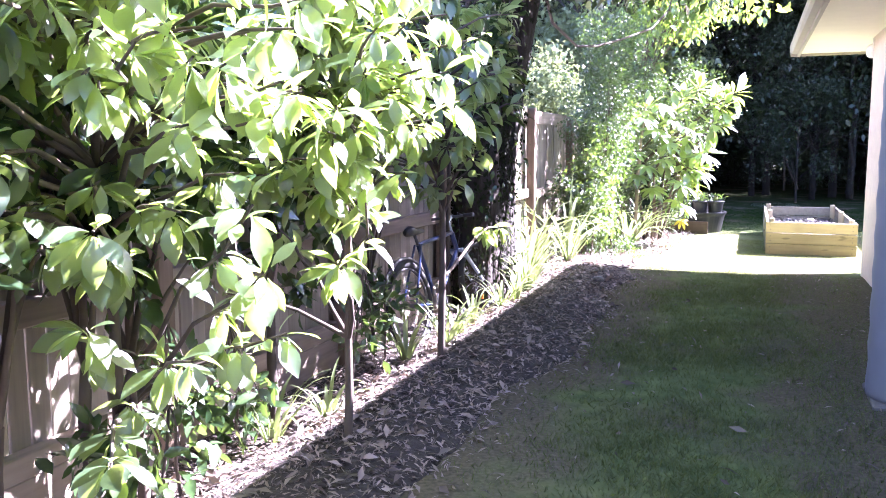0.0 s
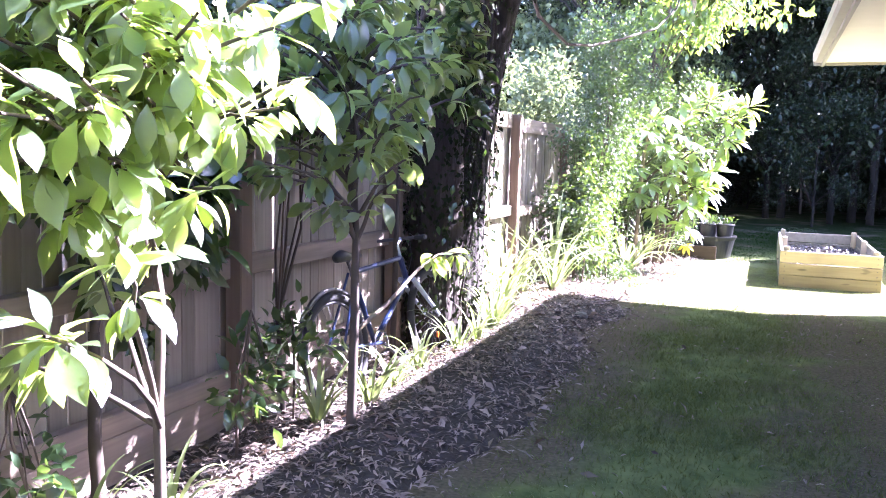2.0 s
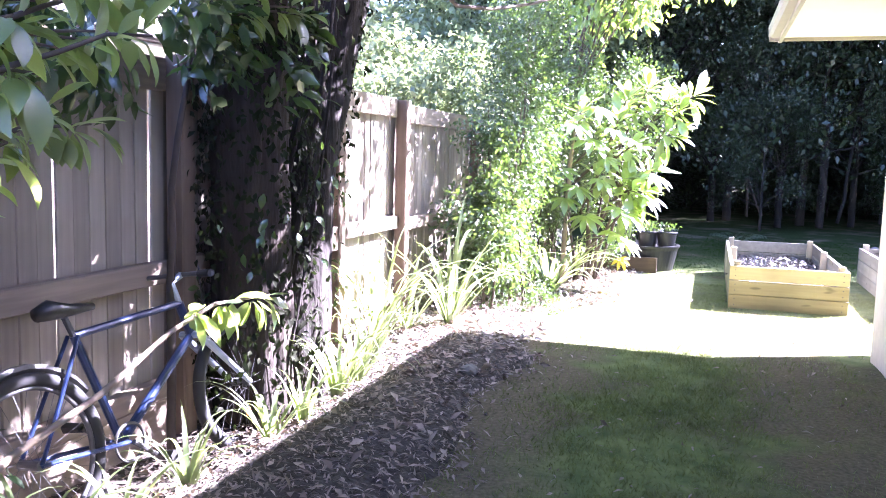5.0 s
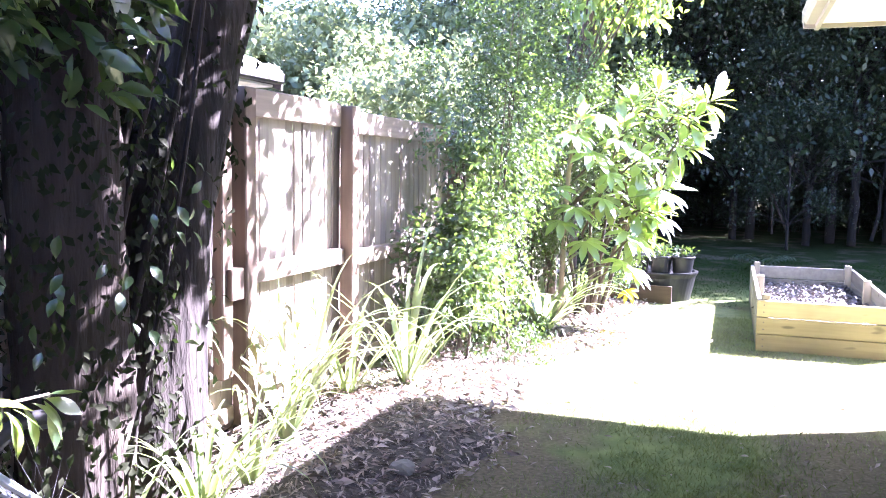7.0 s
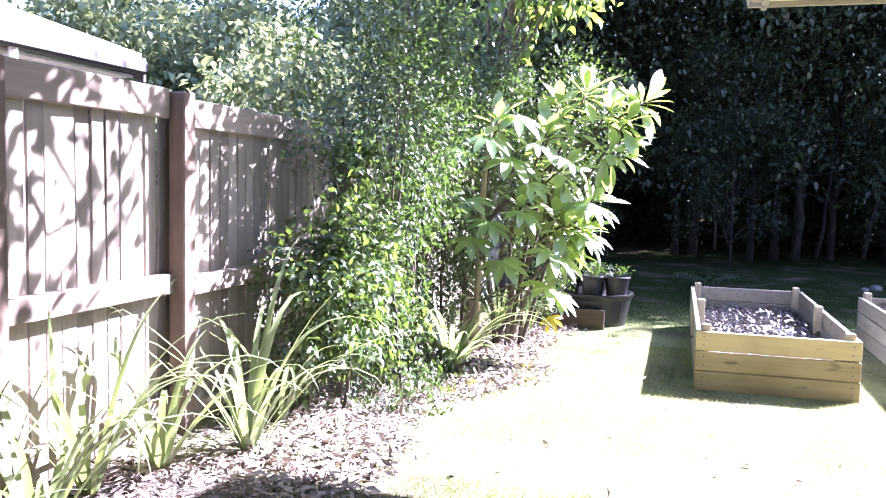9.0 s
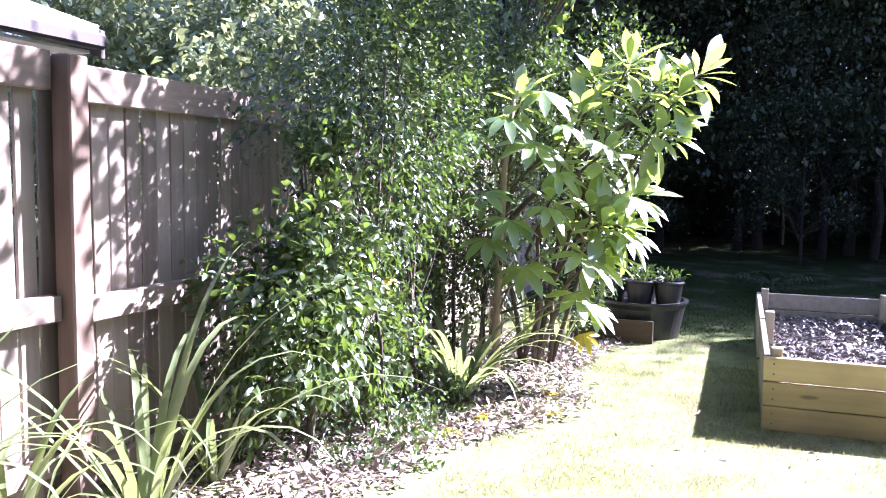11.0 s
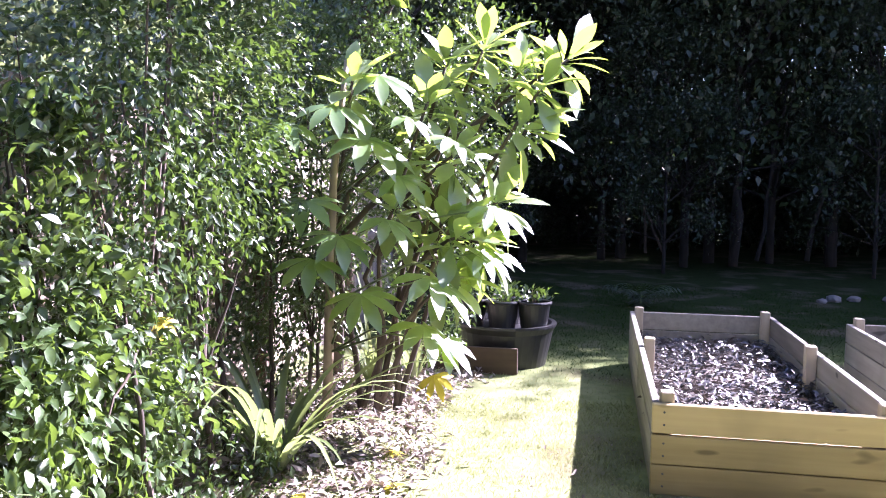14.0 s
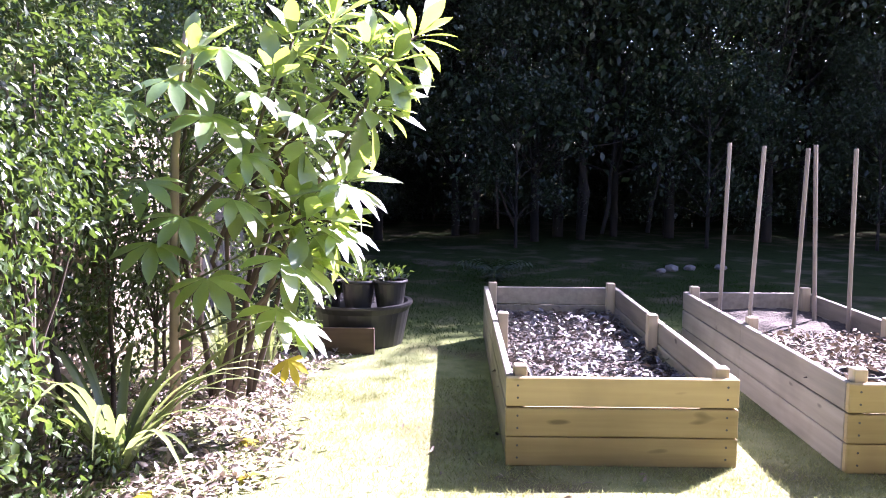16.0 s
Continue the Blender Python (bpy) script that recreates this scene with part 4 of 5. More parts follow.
# the plant with lobed leaves
LOB_MESHES = [quads_mesh("leaf", *lobed_shape(0.34), MAT_LOBED), quads_mesh("leaf", *lobed_shape(0.28, 5), MAT_LOBED)]
YEL_MESHES = [quads_mesh("leaf", *lobed_shape(0.16, 5), MAT_YELLOW)]
lob = thing("lobed_plant", "tall soft-stemmed plant with large lobed leaves", "plant")
tops = [(-1.45, 13.4, 1.62), (-2.05, 13.2, 2.05), (-1.75, 13.2, 1.25), (-1.68, 13.1, 0.92), (-0.72, 13.6, 1.22), (-0.98, 13.45, 0.42), (-1.4, 13.5, 2.0), (-1.25, 13.4, 1.4), (-1.95, 13.0, 1.5), (-0.78, 13.6, 0.95), (-1.1, 13.45, 0.5), (-1.2, 13.4, 1.75), (-1.55, 13.2, 1.05), (-1.3, 13.3, 1.15), (-0.95, 13.5, 1.62), (-1.6, 13.25, 1.8), (-1.05, 13.4, 0.8), (-1.85, 13.1, 1.7), (-1.45, 13.3, 0.7)]
core = np.array((-1.75, 13.6, -0.22))
part("stem", Shape().tube([core, (-1.72, 13.55, 0.6), (-1.68, 13.5, 1.4), (-1.6, 13.5, 2.1)], [0.035, 0.03, 0.024, 0.015], 10), MAT_STEM, lob, "pale green-brown stem", True)
lp, lw, lu = [], [], []
for k, q in enumerate(tops):
    src = np.array((-1.70, 13.55, max(0.3, q[2] - 0.35)))
    part("leaf_stalk", Shape().tube([src, (src + np.array(q)) / 2 + (0, 0, 0.08), q], [0.009, 0.007, 0.005], 6), MAT_STRAP, lob, "", True)
    out = unit((np.array(q) - src) * (1, 1, 0.2) + (0.15, -0.2, 0))
    lp.append(q)
    lw.append(out + np.array((0, 0, -0.55)))
    lu.append(out * 0.6 + UP + rng.normal(0, 0.2, 3))
leaf_parts("leaf", LOB_MESHES, np.array(lp), np.array(lw), np.array(lu), 0.85 + 0.35 * rng.random(len(lp)), lob)
leaf_parts("leaf", YEL_MESHES, np.array([(-2.02, 12.0, 0.74), (-1.02, 13.4, 0.22)]), np.array([(0.6, -0.6, -0.5), (0.5, -0.3, -0.8)]), np.array([(0.5, -0.6, 0.6), (0.4, -0.8, 0.4)]), [0.9, 1.1], lob)


# strap-leaved clumps
def strap_clump(x, y, count, reach, label="clump of arching strap-like leaves in the mulch", spread=1.0, broad=1.0):
    cl = thing("strap_plant", label, "plant", "strap plants along the fence")
    z = float(ground_z(x, y) + mulch_height(x, y)) - 0.01
    for k in range(count):
        az = k * 2.4 + rng.normal(0, 0.3)
        le = reach * (0.65 + 0.5 * rng.random())
        rise = 0.35 + 0.65 * rng.random()
        w = (0.009 + 0.006 * rng.random()) * broad
        bend = 0.5 + 0.9 * rng.random()
        d = np.array((math.cos(az), math.sin(az), 0))
        s = np.array((-d[1], d[0], 0))
        v = []
        rows = 9
        q = np.array((x, y, z)) + d * 0.02
        ang = math.atan2(rise * 1.8, 0.5 * spread)
        for i in range(rows + 1):
            t = i / rows
            wid = w * (1 - t ** 2.2) + 0.0008
            v += [q - s * wid + (0, 0, wid * 0.35), q, q + s * wid + (0, 0, wid * 0.35)]
            a = ang - bend * 1.9 * t * t
            q = q + (d * math.cos(a) + UP * math.sin(a)) * le / rows
            q[2] = max(q[2], z + 0.01)
            if q[0] < -2.50:
                q[0] = -2.50
        f = []
        for i in range(rows):
            a = i * 3
            f += [(a, a + 1, a + 4, a + 3), (a + 1, a + 2, a + 5, a + 4)]
        part("strap_leaf", quads_mesh("strap_leaf", np.array(v), np.array(f), MAT_STRAP), None, cl)
    return cl


strap_clump(-1.74, 12.7, 40, 1.2, "large clump of long arching strap-like leaves", 1.6, 1.7)
for x, y, c, r in ((-2.2, 3.45, 14, 0.45), (-2.05, 3.75, 12, 0.38), (-2.18, 5.12, 18, 0.5), (-1.93, 5.25, 18, 0.5), (-2.05, 6.2, 14, 0.42), (-1.97, 6.75, 16, 0.5), (-2.02, 5.75, 14, 0.42), (-1.9, 6.95, 12, 0.42), (-1.95, 7.45, 28, 0.65), (-2.05, 7.95, 22, 0.7),
                   (-2.2, 8.55, 20, 0.8), (-2.33, 9.0, 28, 1.0), (-2.26, 9.4, 20, 0.95), (-2.05, 9.85, 30, 1.15), (-2.2, 10.5, 20, 0.95), (-1.75, 14.7, 24, 0.9), (-1.5, 15.0, 18, 0.7)):
    strap_clump(x, y, *((c, r) if y < 8.3 else (int(c * 0.7), r * 1.08)), broad=1.0 if y < 8.3 else 1.5)


# ---- the big ivy-clad tree ----
def ridged(path, radii, rings=46, n=40):
    """A trunk with deep upright bark ridges along a bent path."""
    pts, k = [Vector(q) for q in path], len(path) - 1
    verts, faces = [], []
    for i in range(rings):
        t = i / (rings - 1) * k
        j = min(k - 1, int(t))
        c, r = pts[j].lerp(pts[j + 1], t - j), radii[j] + (radii[j + 1] - radii[j]) * (t - j)
        for a in range(n):
            w = 2 * math.pi * a / n
            d = Vector((math.cos(w), math.sin(w), 0))
            lump = noise.noise(Vector((d.x * 5, d.y * 5, c.z * 1.1 + path[0][1]))) + 0.6 * noise.noise(Vector((d.x * 13, d.y * 13, c.z * 4)))
            verts.append(c + d * r * (1 + 0.16 * lump))
    for i in range(rings - 1):
        for a in range(n):
            faces.append((i * n + a, i * n + (a + 1) % n, (i + 1) * n + (a + 1) % n, (i + 1) * n + a))
    faces.append(tuple((rings - 1) * n + a for a in range(n)))
    return Shape().add(verts, faces)


def ivy_tree():
    tr = thing("ivy_tree", "large leaning tree with dark ivy-covered trunk", "tree")
    path = [(-2.36, 7.64, -0.1), (-2.38, 7.67, 0.5), (-2.37, 7.79, 1.2), (-2.34, 7.98, 1.9), (-2.22, 8.26, 2.8), (-2.0, 8.5, 4.0), (-1.9, 8.7, 5.5)]
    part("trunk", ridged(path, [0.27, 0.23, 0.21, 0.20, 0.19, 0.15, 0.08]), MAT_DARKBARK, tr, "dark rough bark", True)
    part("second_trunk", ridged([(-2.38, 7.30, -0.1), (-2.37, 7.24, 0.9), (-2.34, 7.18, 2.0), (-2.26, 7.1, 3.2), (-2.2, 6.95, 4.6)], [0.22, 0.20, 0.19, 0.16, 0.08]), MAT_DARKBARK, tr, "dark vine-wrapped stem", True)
    for k in range(16):
        a = rng.random() * 6.28
        pts = [(-2.36 + 0.25 * math.cos(a + i * 0.25), 7.45 + 0.1 * i * 0.4 + 0.27 * math.sin(a + i * 0.25), -0.05 + i * 0.42) for i in range(8)]
        part("vine", Shape().tube([(max(q[0], -2.55), q[1], q[2]) for q in pts], 0.008 + 0.008 * rng.random(), 6, False), MAT_DARKBARK, tr, "twining woody vine", True)
    n = 5500
    h = rng.random(n) ** 0.8 * 3.6
    a = rng.random(n) * 6.28
    r = 0.24 + 0.12 * rng.random(n)
    pos = np.stack([-2.33 + r * 0.9 * np.cos(a), 7.26 - 0.02 * h + (r + 0.06) * np.sin(a), h], -1)
    m = 900
    lean_h, a = rng.random(m) * 3.2, rng.random(m) * 6.28
    lean_r = 0.19 + 0.10 * rng.random(m)
    pa = np.array(path)
    cx, cy = np.interp(lean_h, pa[:, 2], pa[:, 0]), np.interp(lean_h, pa[:, 2], pa[:, 1])
    side = np.stack([cx + lean_r * np.cos(a), cy + lean_r * np.sin(a), lean_h], -1)
    pos = np.concatenate([pos, side])
    pos = pos[pos[:, 0] > -2.56]
    n = len(pos)
    out = unit(pos - np.stack([np.full(n, -2.36), np.full(n, 7.4), pos[:, 2]], -1))
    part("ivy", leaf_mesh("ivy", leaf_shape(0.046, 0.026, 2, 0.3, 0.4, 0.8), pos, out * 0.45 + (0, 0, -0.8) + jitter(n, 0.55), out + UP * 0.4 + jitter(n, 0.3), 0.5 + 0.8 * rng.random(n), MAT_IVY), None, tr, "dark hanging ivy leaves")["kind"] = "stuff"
    sp, sw, su = [], [], []
    for k in range(17):
        a = rng.uniform(-2.4, 0.6)
        z = 2.75 - 2.0 * rng.random() ** 1.7
        q = np.array((-2.3 + 0.33 * math.cos(a), 7.25 + 0.36 * math.sin(a), z))
        for i in range(rng.integers(4, 10)):
            sp.append(q + rng.normal(0, 0.05, 3) + (0.03, -0.01, -0.045 * i))
            sw.append(np.array((0.5 * math.cos(a), 0.5 * math.sin(a), -0.6)) + rng.normal(0, 0.4, 3))
            su.append(UP * 0.6 + np.array((math.cos(a), math.sin(a), 0)) + rng.normal(0, 0.4, 3))
    part("hanging_spray", leaf_mesh("hanging_spray", leaf_shape(0.07, 0.036, 4, 0.25, 0.35), np.array(sp), np.array(sw), np.array(su), 0.6 + 0.6 * rng.random(len(sp)), MAT_SHRUB), None, tr, "loose sprays of broad green climber leaves")["kind"] = "stuff"
    ends = []
    for k in range(76):
        a = rng.random() * 6.28
        src = np.array(path[4 + k % 3])
        rr = math.sqrt(rng.random())
        tip = np.array((-1.1 + 1.25 * rr * math.cos(a), 7.6 + 2.9 * rr * math.sin(a), 3.1 + 1.9 * rng.random()))
        part("limb", Shape().tube(branch_path(src, tip, 0.1, 5), list(np.linspace(0.05, 0.008, 6)), 7, False), MAT_DARKBARK, tr, "", True)
        ends.append(tip)
    # Unseen limbs over the fence, added to shade it and the young trees
    for k in range(30):
        tip = np.array((-1.15 + 1.0 * rng.random(), 5.2 + 2.7 * rng.random(), 2.95 + 1.1 * rng.random()))
        part("limb", Shape().tube(branch_path(path[4 + k % 2], tip, 0.15, 5), list(np.linspace(0.04, 0.006, 6)), 6, False), MAT_DARKBARK, tr, "", True)
        ends.append(tip)
    # A few more unseen limbs, added to shade the trunk
    for k in range(3):
        tip = np.array((-0.95 + 1.05 * rng.random(), 8.3 + 1.5 * rng.random(), 3.15 + 0.7 * rng.random()))
        part("limb", Shape().tube(branch_path(path[5], tip, 0.1, 5), list(np.linspace(0.03, 0.006, 6)), 6, False), MAT_DARKBARK, tr, "", True)
        ends.append(tip)
    # Limbs mostly above view, placed so their leaves dapple the fence
    over = []
    for k in range(26):
        tip = np.array((-1.35 + 1.35 * rng.random(), 9.9 + 3.2 * rng.random(), 3.25 + 0.8 * rng.random()))
        part("limb", Shape().tube(branch_path(path[5], tip, 0.1, 5), list(np.linspace(0.03, 0.005, 6)), 6, False), MAT_DARKBARK, tr, "", True)
        over.append(tip)
    spray = np.array(over)[rng.integers(26, size=1100)] + rng.normal(0, 1, (1100, 3)) * (0.22, 0.26, 0.13)
    spray = spray[spray[:, 2] > 3.1]
    part("outer_leaves", leaf_mesh("outer_leaves", leaf_shape(0.14, 0.075, 4, 0.2, 0.35), spray, jitter(len(spray), 0.6) + (0, 0, -0.5), jitter(len(spray), 0.5) + UP, 0.6 + 0.6 * rng.random(len(spray)), MAT_LIME), None, tr, "loose hanging outer leaves")["kind"] = "stuff"
    part("limb", Shape().tube([(-2.08, 8.3, 3.2), (-2.02, 8.75, 2.66), (-1.85, 9.2, 2.46), (-1.7, 9.6, 2.5), (-1.5, 10.1, 2.62), (-1.2, 10.5, 2.78), (-1.05, 10.9, 3.05), (-1.0, 11.2, 3.4)], [0.02, 0.017, 0.015, 0.014, 0.013, 0.012, 0.01, 0.007], 7), MAT_BARK, tr, "thin arching bare limb", True)
    ends = np.array(ends)
    n = 34000
    pos = ends[rng.integers(len(ends), size=n)] + rng.normal(0, 0.27, (n, 3))
    pos = pos[pos[:, 2] > 2.7 + np.maximum(0, pos[:, 1] - 8.3) * 0.4]
    n = len(pos)
    part("crown", leaf_mesh("crown", PLAIN_LEAF, pos, jitter(n, 0.7) + (0, 0, -0.3), jitter(n, 0.5) + UP, 0.9 + 0.8 * rng.random(n), MAT_SHRUB), None, tr, "dense dark green leaves")["kind"] = "stuff"


ivy_tree()


# ---- the lime-leaved tree over the hedge ----
def lime_tree():
    tr = thing("lime_tree", "leaning tree with hanging yellow-green sunlit leaves", "tree")
    path = [(-2.15, 15.0, -0.25), (-2.1, 14.9, 1.0), (-1.95, 14.8, 2.2), (-1.65, 14.6, 3.4), (-1.2, 14.4, 4.8)]
    part("trunk", Shape().tube(path, [0.07, 0.06, 0.05, 0.04, 0.02], 10, True, 0.12), MAT_BARK, tr, "", True)
    ends = []
    for k in range(46):
        src = np.array(path[2 + k % 3])
        a = rng.random() * 6.28
        tip = np.array((-1.15 + 1.0 * math.cos(a) * rng.random() ** 0.5, 14.2 + 1.3 * math.sin(a) * rng.random() ** 0.5, 3.15 + 1.7 * rng.random()))
        part("limb", Shape().tube(branch_path(src, tip, 0.12, 5), list(np.linspace(0.02, 0.004, 6)), 6, False), MAT_BARK, tr, "", True)
        ends += [tip, tip * 0.75 + src * 0.25]
    ends = np.array(ends)
    n = 3000
    pos = ends[rng.integers(len(ends), size=n)] + rng.normal(0, 1, (n, 3)) * (0.15, 0.15, 0.17)
    part("crown", leaf_mesh("crown", leaf_shape(0.12, 0.06, 4, 0.2, 0.35), pos, jitter(n, 0.5) + (0, 0, -0.7), jitter(n, 0.5) + UP, 0.7 + 0.6 * rng.random(n), MAT_LIME), None, tr, "hanging yellow-green leaves")["kind"] = "stuff"


lime_tree()


# ---- neighbour's roof and trees beyond the fence ----
def neighbour():
    nb = thing("neighbour_house", "neighbouring house with a pale roof beyond the fence", "house")
    part("roof", Shape().add([(-3.5, -2.0, 2.28), (-3.5, 11.0, 2.28), (-7.5, 11.0, 3.6), (-7.5, -2.0, 3.6), (-3.5, -2.0, 2.33), (-3.5, 11.0, 2.33), (-7.5, 11.0, 3.65), (-7.5, -2.0, 3.65)],
                             [(0, 1, 2, 3), (7, 6, 5, 4), (0, 4, 5, 1), (1, 5, 6, 2), (2, 6, 7, 3), (3, 7, 4, 0)]), MAT_ROOF_PALE, nb, "pale sunlit roof sheeting")
    part("gutter", Shape().box(-3.58, -2.0, 2.16, -3.46, 11.05, 2.275, 0.02), MAT_ROOF_TRIM, nb, "dark gutter")
    part("barge_board", Shape().add([(-3.5, 11.02, 2.1), (-7.5, 11.02, 3.42), (-7.5, 11.02, 3.62), (-3.5, 11.02, 2.3), (-3.5, 11.06, 2.1), (-7.5, 11.06, 3.42), (-7.5, 11.06, 3.62), (-3.5, 11.06, 2.3)],
                                    [(3, 2, 1, 0), (4, 5, 6, 7), (0, 1, 5, 4), (1, 2, 6, 5), (2, 3, 7, 6), (3, 0, 4, 7)]), MAT_ROOF_TRIM, nb)
    part("soffit", Shape().box(-4.3, -2.0, 2.13, -3.58, 11.0, 2.155), MAT_WHITE, nb)
    part("wall", Shape().box(-7.5, -2.0, -0.3, -4.25, 10.5, 2.6, 0.01), MAT_RENDER, nb)
    nb.location = (-0.9, 1.25, 0.09)
    part("downpipe", Shape().tube([(-3.52, 9.6, 2.2), (-3.52, 9.6, 2.1), (-4.2, 9.6, 1.95), (-4.2, 9.6, -0.2)], 0.04, 10), MAT_WHITE, nb)


neighbour()


def crown_tree(name, label, group, height, trunk_r, crown_base, radius, leaves, template, mat, bark, seed_tips=60, bare=0.35):
    """A tree at the origin: tapered trunk, limbs, and an uneven crown of many leaves."""
    tr = thing(name, label, "tree", group)
    bend = rng.normal(0, 0.05, 2) * height
    path = [(bend[0] * (k / 6) ** 2, bend[1] * (k / 6) ** 2, -0.3 + (height * 0.92 + 0.3) * k / 6) for k in range(7)]
    wood = Shape().tube(path, list(np.linspace(trunk_r, trunk_r * 0.18, 7)), 10, True, 0.12)
    ends = []
    for k in range(seed_tips):
        t = crown_base + (1 - crown_base) * rng.random() ** 0.8
        src = np.array(path[min(6, max(1, int(t * 6 - 0.6)))])
        a = rng.random() * 6.28
        rr = radius * (0.35 + 0.65 * math.sqrt(rng.random())) * math.sqrt(max(0.12, 1 - ((t - 0.55) / 0.6) ** 2))
        tip = np.array((src[0] * 0.5 + rr * math.cos(a), src[1] * 0.5 + rr * math.sin(a), height * t + rng.normal(0, 0.03) * height))
        if k % 3 == 0:
            wood.tube(branch_path(src, tip, 0.1, 4), list(np.linspace(trunk_r * 0.35, 0.01, 5)), 5, False)
        ends.append(tip)
    part("trunk", wood, bark, tr, "forked trunk with its limbs", True)
    ends = np.array(ends)
    pos = ends[rng.integers(len(ends), size=leaves)] + rng.normal(0, 1, (leaves, 3)) * radius * np.array((0.17, 0.17, 0.13))
    pos[:, 2] = np.maximum(pos[:, 2], 0.15)
    part("crown", leaf_mesh("crown", template, pos, jitter(leaves, 0.7) + (0, 0, -0.35), jitter(leaves, 0.5) + UP, 0.7 + 0.7 * rng.random(leaves), mat), None, tr)["kind"] = "stuff"
    return tr


def spread(proto, places):
    """Further copies of a tree, turned and scaled; the first place takes the original."""
    for k, (x, y, s) in enumerate(places):
        m = pose(x, y, float(ground_z(x, y)), 0, 0, rng.random() * 360) @ Matrix.Scale(s, 4)
        if k == 0:
            proto.matrix_world = m
        else:
            ob = copy_thing(proto, m)
            ob.scale = (s, s, s)


FOREST_LEAF = (np.array([(0, 0, 0), (0.034, 0.05, 0.01), (0, 0.13, -0.015), (-0.034, 0.06, 0.01)]), np.array([(0, 1, 2, 3)]))
FAR_LEAF = (np.array([(0, 0, 0), (0.05, 0.06, 0.018), (0, 0.15, -0.02), (-0.05, 0.07, 0.018)]), np.array([(0, 1, 2, 3)]))
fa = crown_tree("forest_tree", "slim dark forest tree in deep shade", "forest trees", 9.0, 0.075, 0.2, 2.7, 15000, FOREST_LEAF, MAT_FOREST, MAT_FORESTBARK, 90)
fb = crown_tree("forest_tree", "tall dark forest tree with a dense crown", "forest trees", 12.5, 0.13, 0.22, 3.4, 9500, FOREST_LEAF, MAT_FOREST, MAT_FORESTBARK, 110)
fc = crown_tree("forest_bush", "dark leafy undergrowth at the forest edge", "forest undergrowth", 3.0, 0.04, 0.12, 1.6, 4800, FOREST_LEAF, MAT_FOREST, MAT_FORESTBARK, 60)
pa, pb, pc = [], [], []
for k in range(13):
    pa.append((-5 + k * 2.1 + rng.normal(0, 0.5), 26.8 + rng.normal(0, 0.7), 1.1 + 0.12 * rng.random()))
for k in range(5):
    pa.append((-2.2 + k * 3.4 + rng.normal(0, 0.4), 24.0 + rng.normal(0, 0.5), 0.42 + 0.16 * rng.random()))
for k in range(10):
    pb.append((-4 + k * 3.0 + rng.normal(0, 0.6), 33.5 + rng.normal(0, 1.0), 1.15 + 0.2 * rng.random()))
for k in range(5):
    pb.append((-6 + k * 6.4 + rng.normal(0, 0.8), 42 + rng.normal(0, 1.5), 1.25 + 0.3 * rng.random()))
for k in range(5):
    pb.append((14 + 2.0 * k, 25 - 2.2 * k, 0.45 + 0.1 * rng.random()))
for k in range(9):
    pc.append((-4 + k * 1.7 + rng.normal(0, 0.4), 29.5 + rng.normal(0, 0.8), 0.6 + 0.5 * rng.random()))
for k in range(20):
    pc.append((-7 + k * 1.3 + rng.normal(0, 0.3), 31.2 + rng.normal(0, 0.5), 0.8 + 0.3 * rng.random()))
for k in range(19):
    pc.append((-8 + k * 1.45, 36 + rng.normal(0, 1.0), 1.2 + 0.6 * rng.random()))
# Crowns mostly above view, added to shade the rear lawn from the sky
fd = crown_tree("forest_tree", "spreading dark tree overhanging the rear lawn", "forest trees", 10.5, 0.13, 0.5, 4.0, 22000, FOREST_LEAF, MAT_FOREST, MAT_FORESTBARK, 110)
spread(fd, [(-4.2, 22.0, 1.0), (7.6, 27.0, 0.95), (11.5, 26.8, 0.95), (2.2, 26.6, 0.92), (15.0, 27.5, 0.95), (-1.6, 25.6, 0.8), (2.6, 26.0, 0.8), (6.4, 25.8, 0.82), (10.2, 26.0, 0.85), (0.4, 27.0, 0.9), (4.6, 26.6, 0.88)])
for k in range(15):
    pc.append((-12 + k * 2.7, 46 + rng.normal(0, 1.0), 1.5 + 0.5 * rng.random()))
spread(fa, pa)
spread(fb, pb)
spread(fc, pc)
na = crown_tree("neighbour_tree", "sunlit pale green tree beyond the fence", "neighbour trees", 4.6, 0.09, 0.15, 2.0, 11000, FAR_LEAF, MAT_FAR, MAT_BARK, 80)
spread(na, [(-4.6, 16.5, 0.7), (-6.5, 18.5, 0.85), (-9, 18, 0.9), (-5.2, 21.5, 1.0), (-8.5, 23, 1.1), (-12, 22, 1.15), (-3.6, 24, 1.1), (-6.2, 27, 1.3), (-13, 16, 0.9), (-3.9, 13.8, 0.55)])
nd = crown_tree("distant_tree", "tall dark distant tree beyond the fence", "distant trees", 9.0, 0.16, 0.15, 2.4, 9000, FOREST_LEAF, MAT_FOREST, MAT_BARK, 80)
spread(nd, [(-8.0, 30, 0.78), (-20, 34, 0.8), (-4.5, 31, 0.8)])

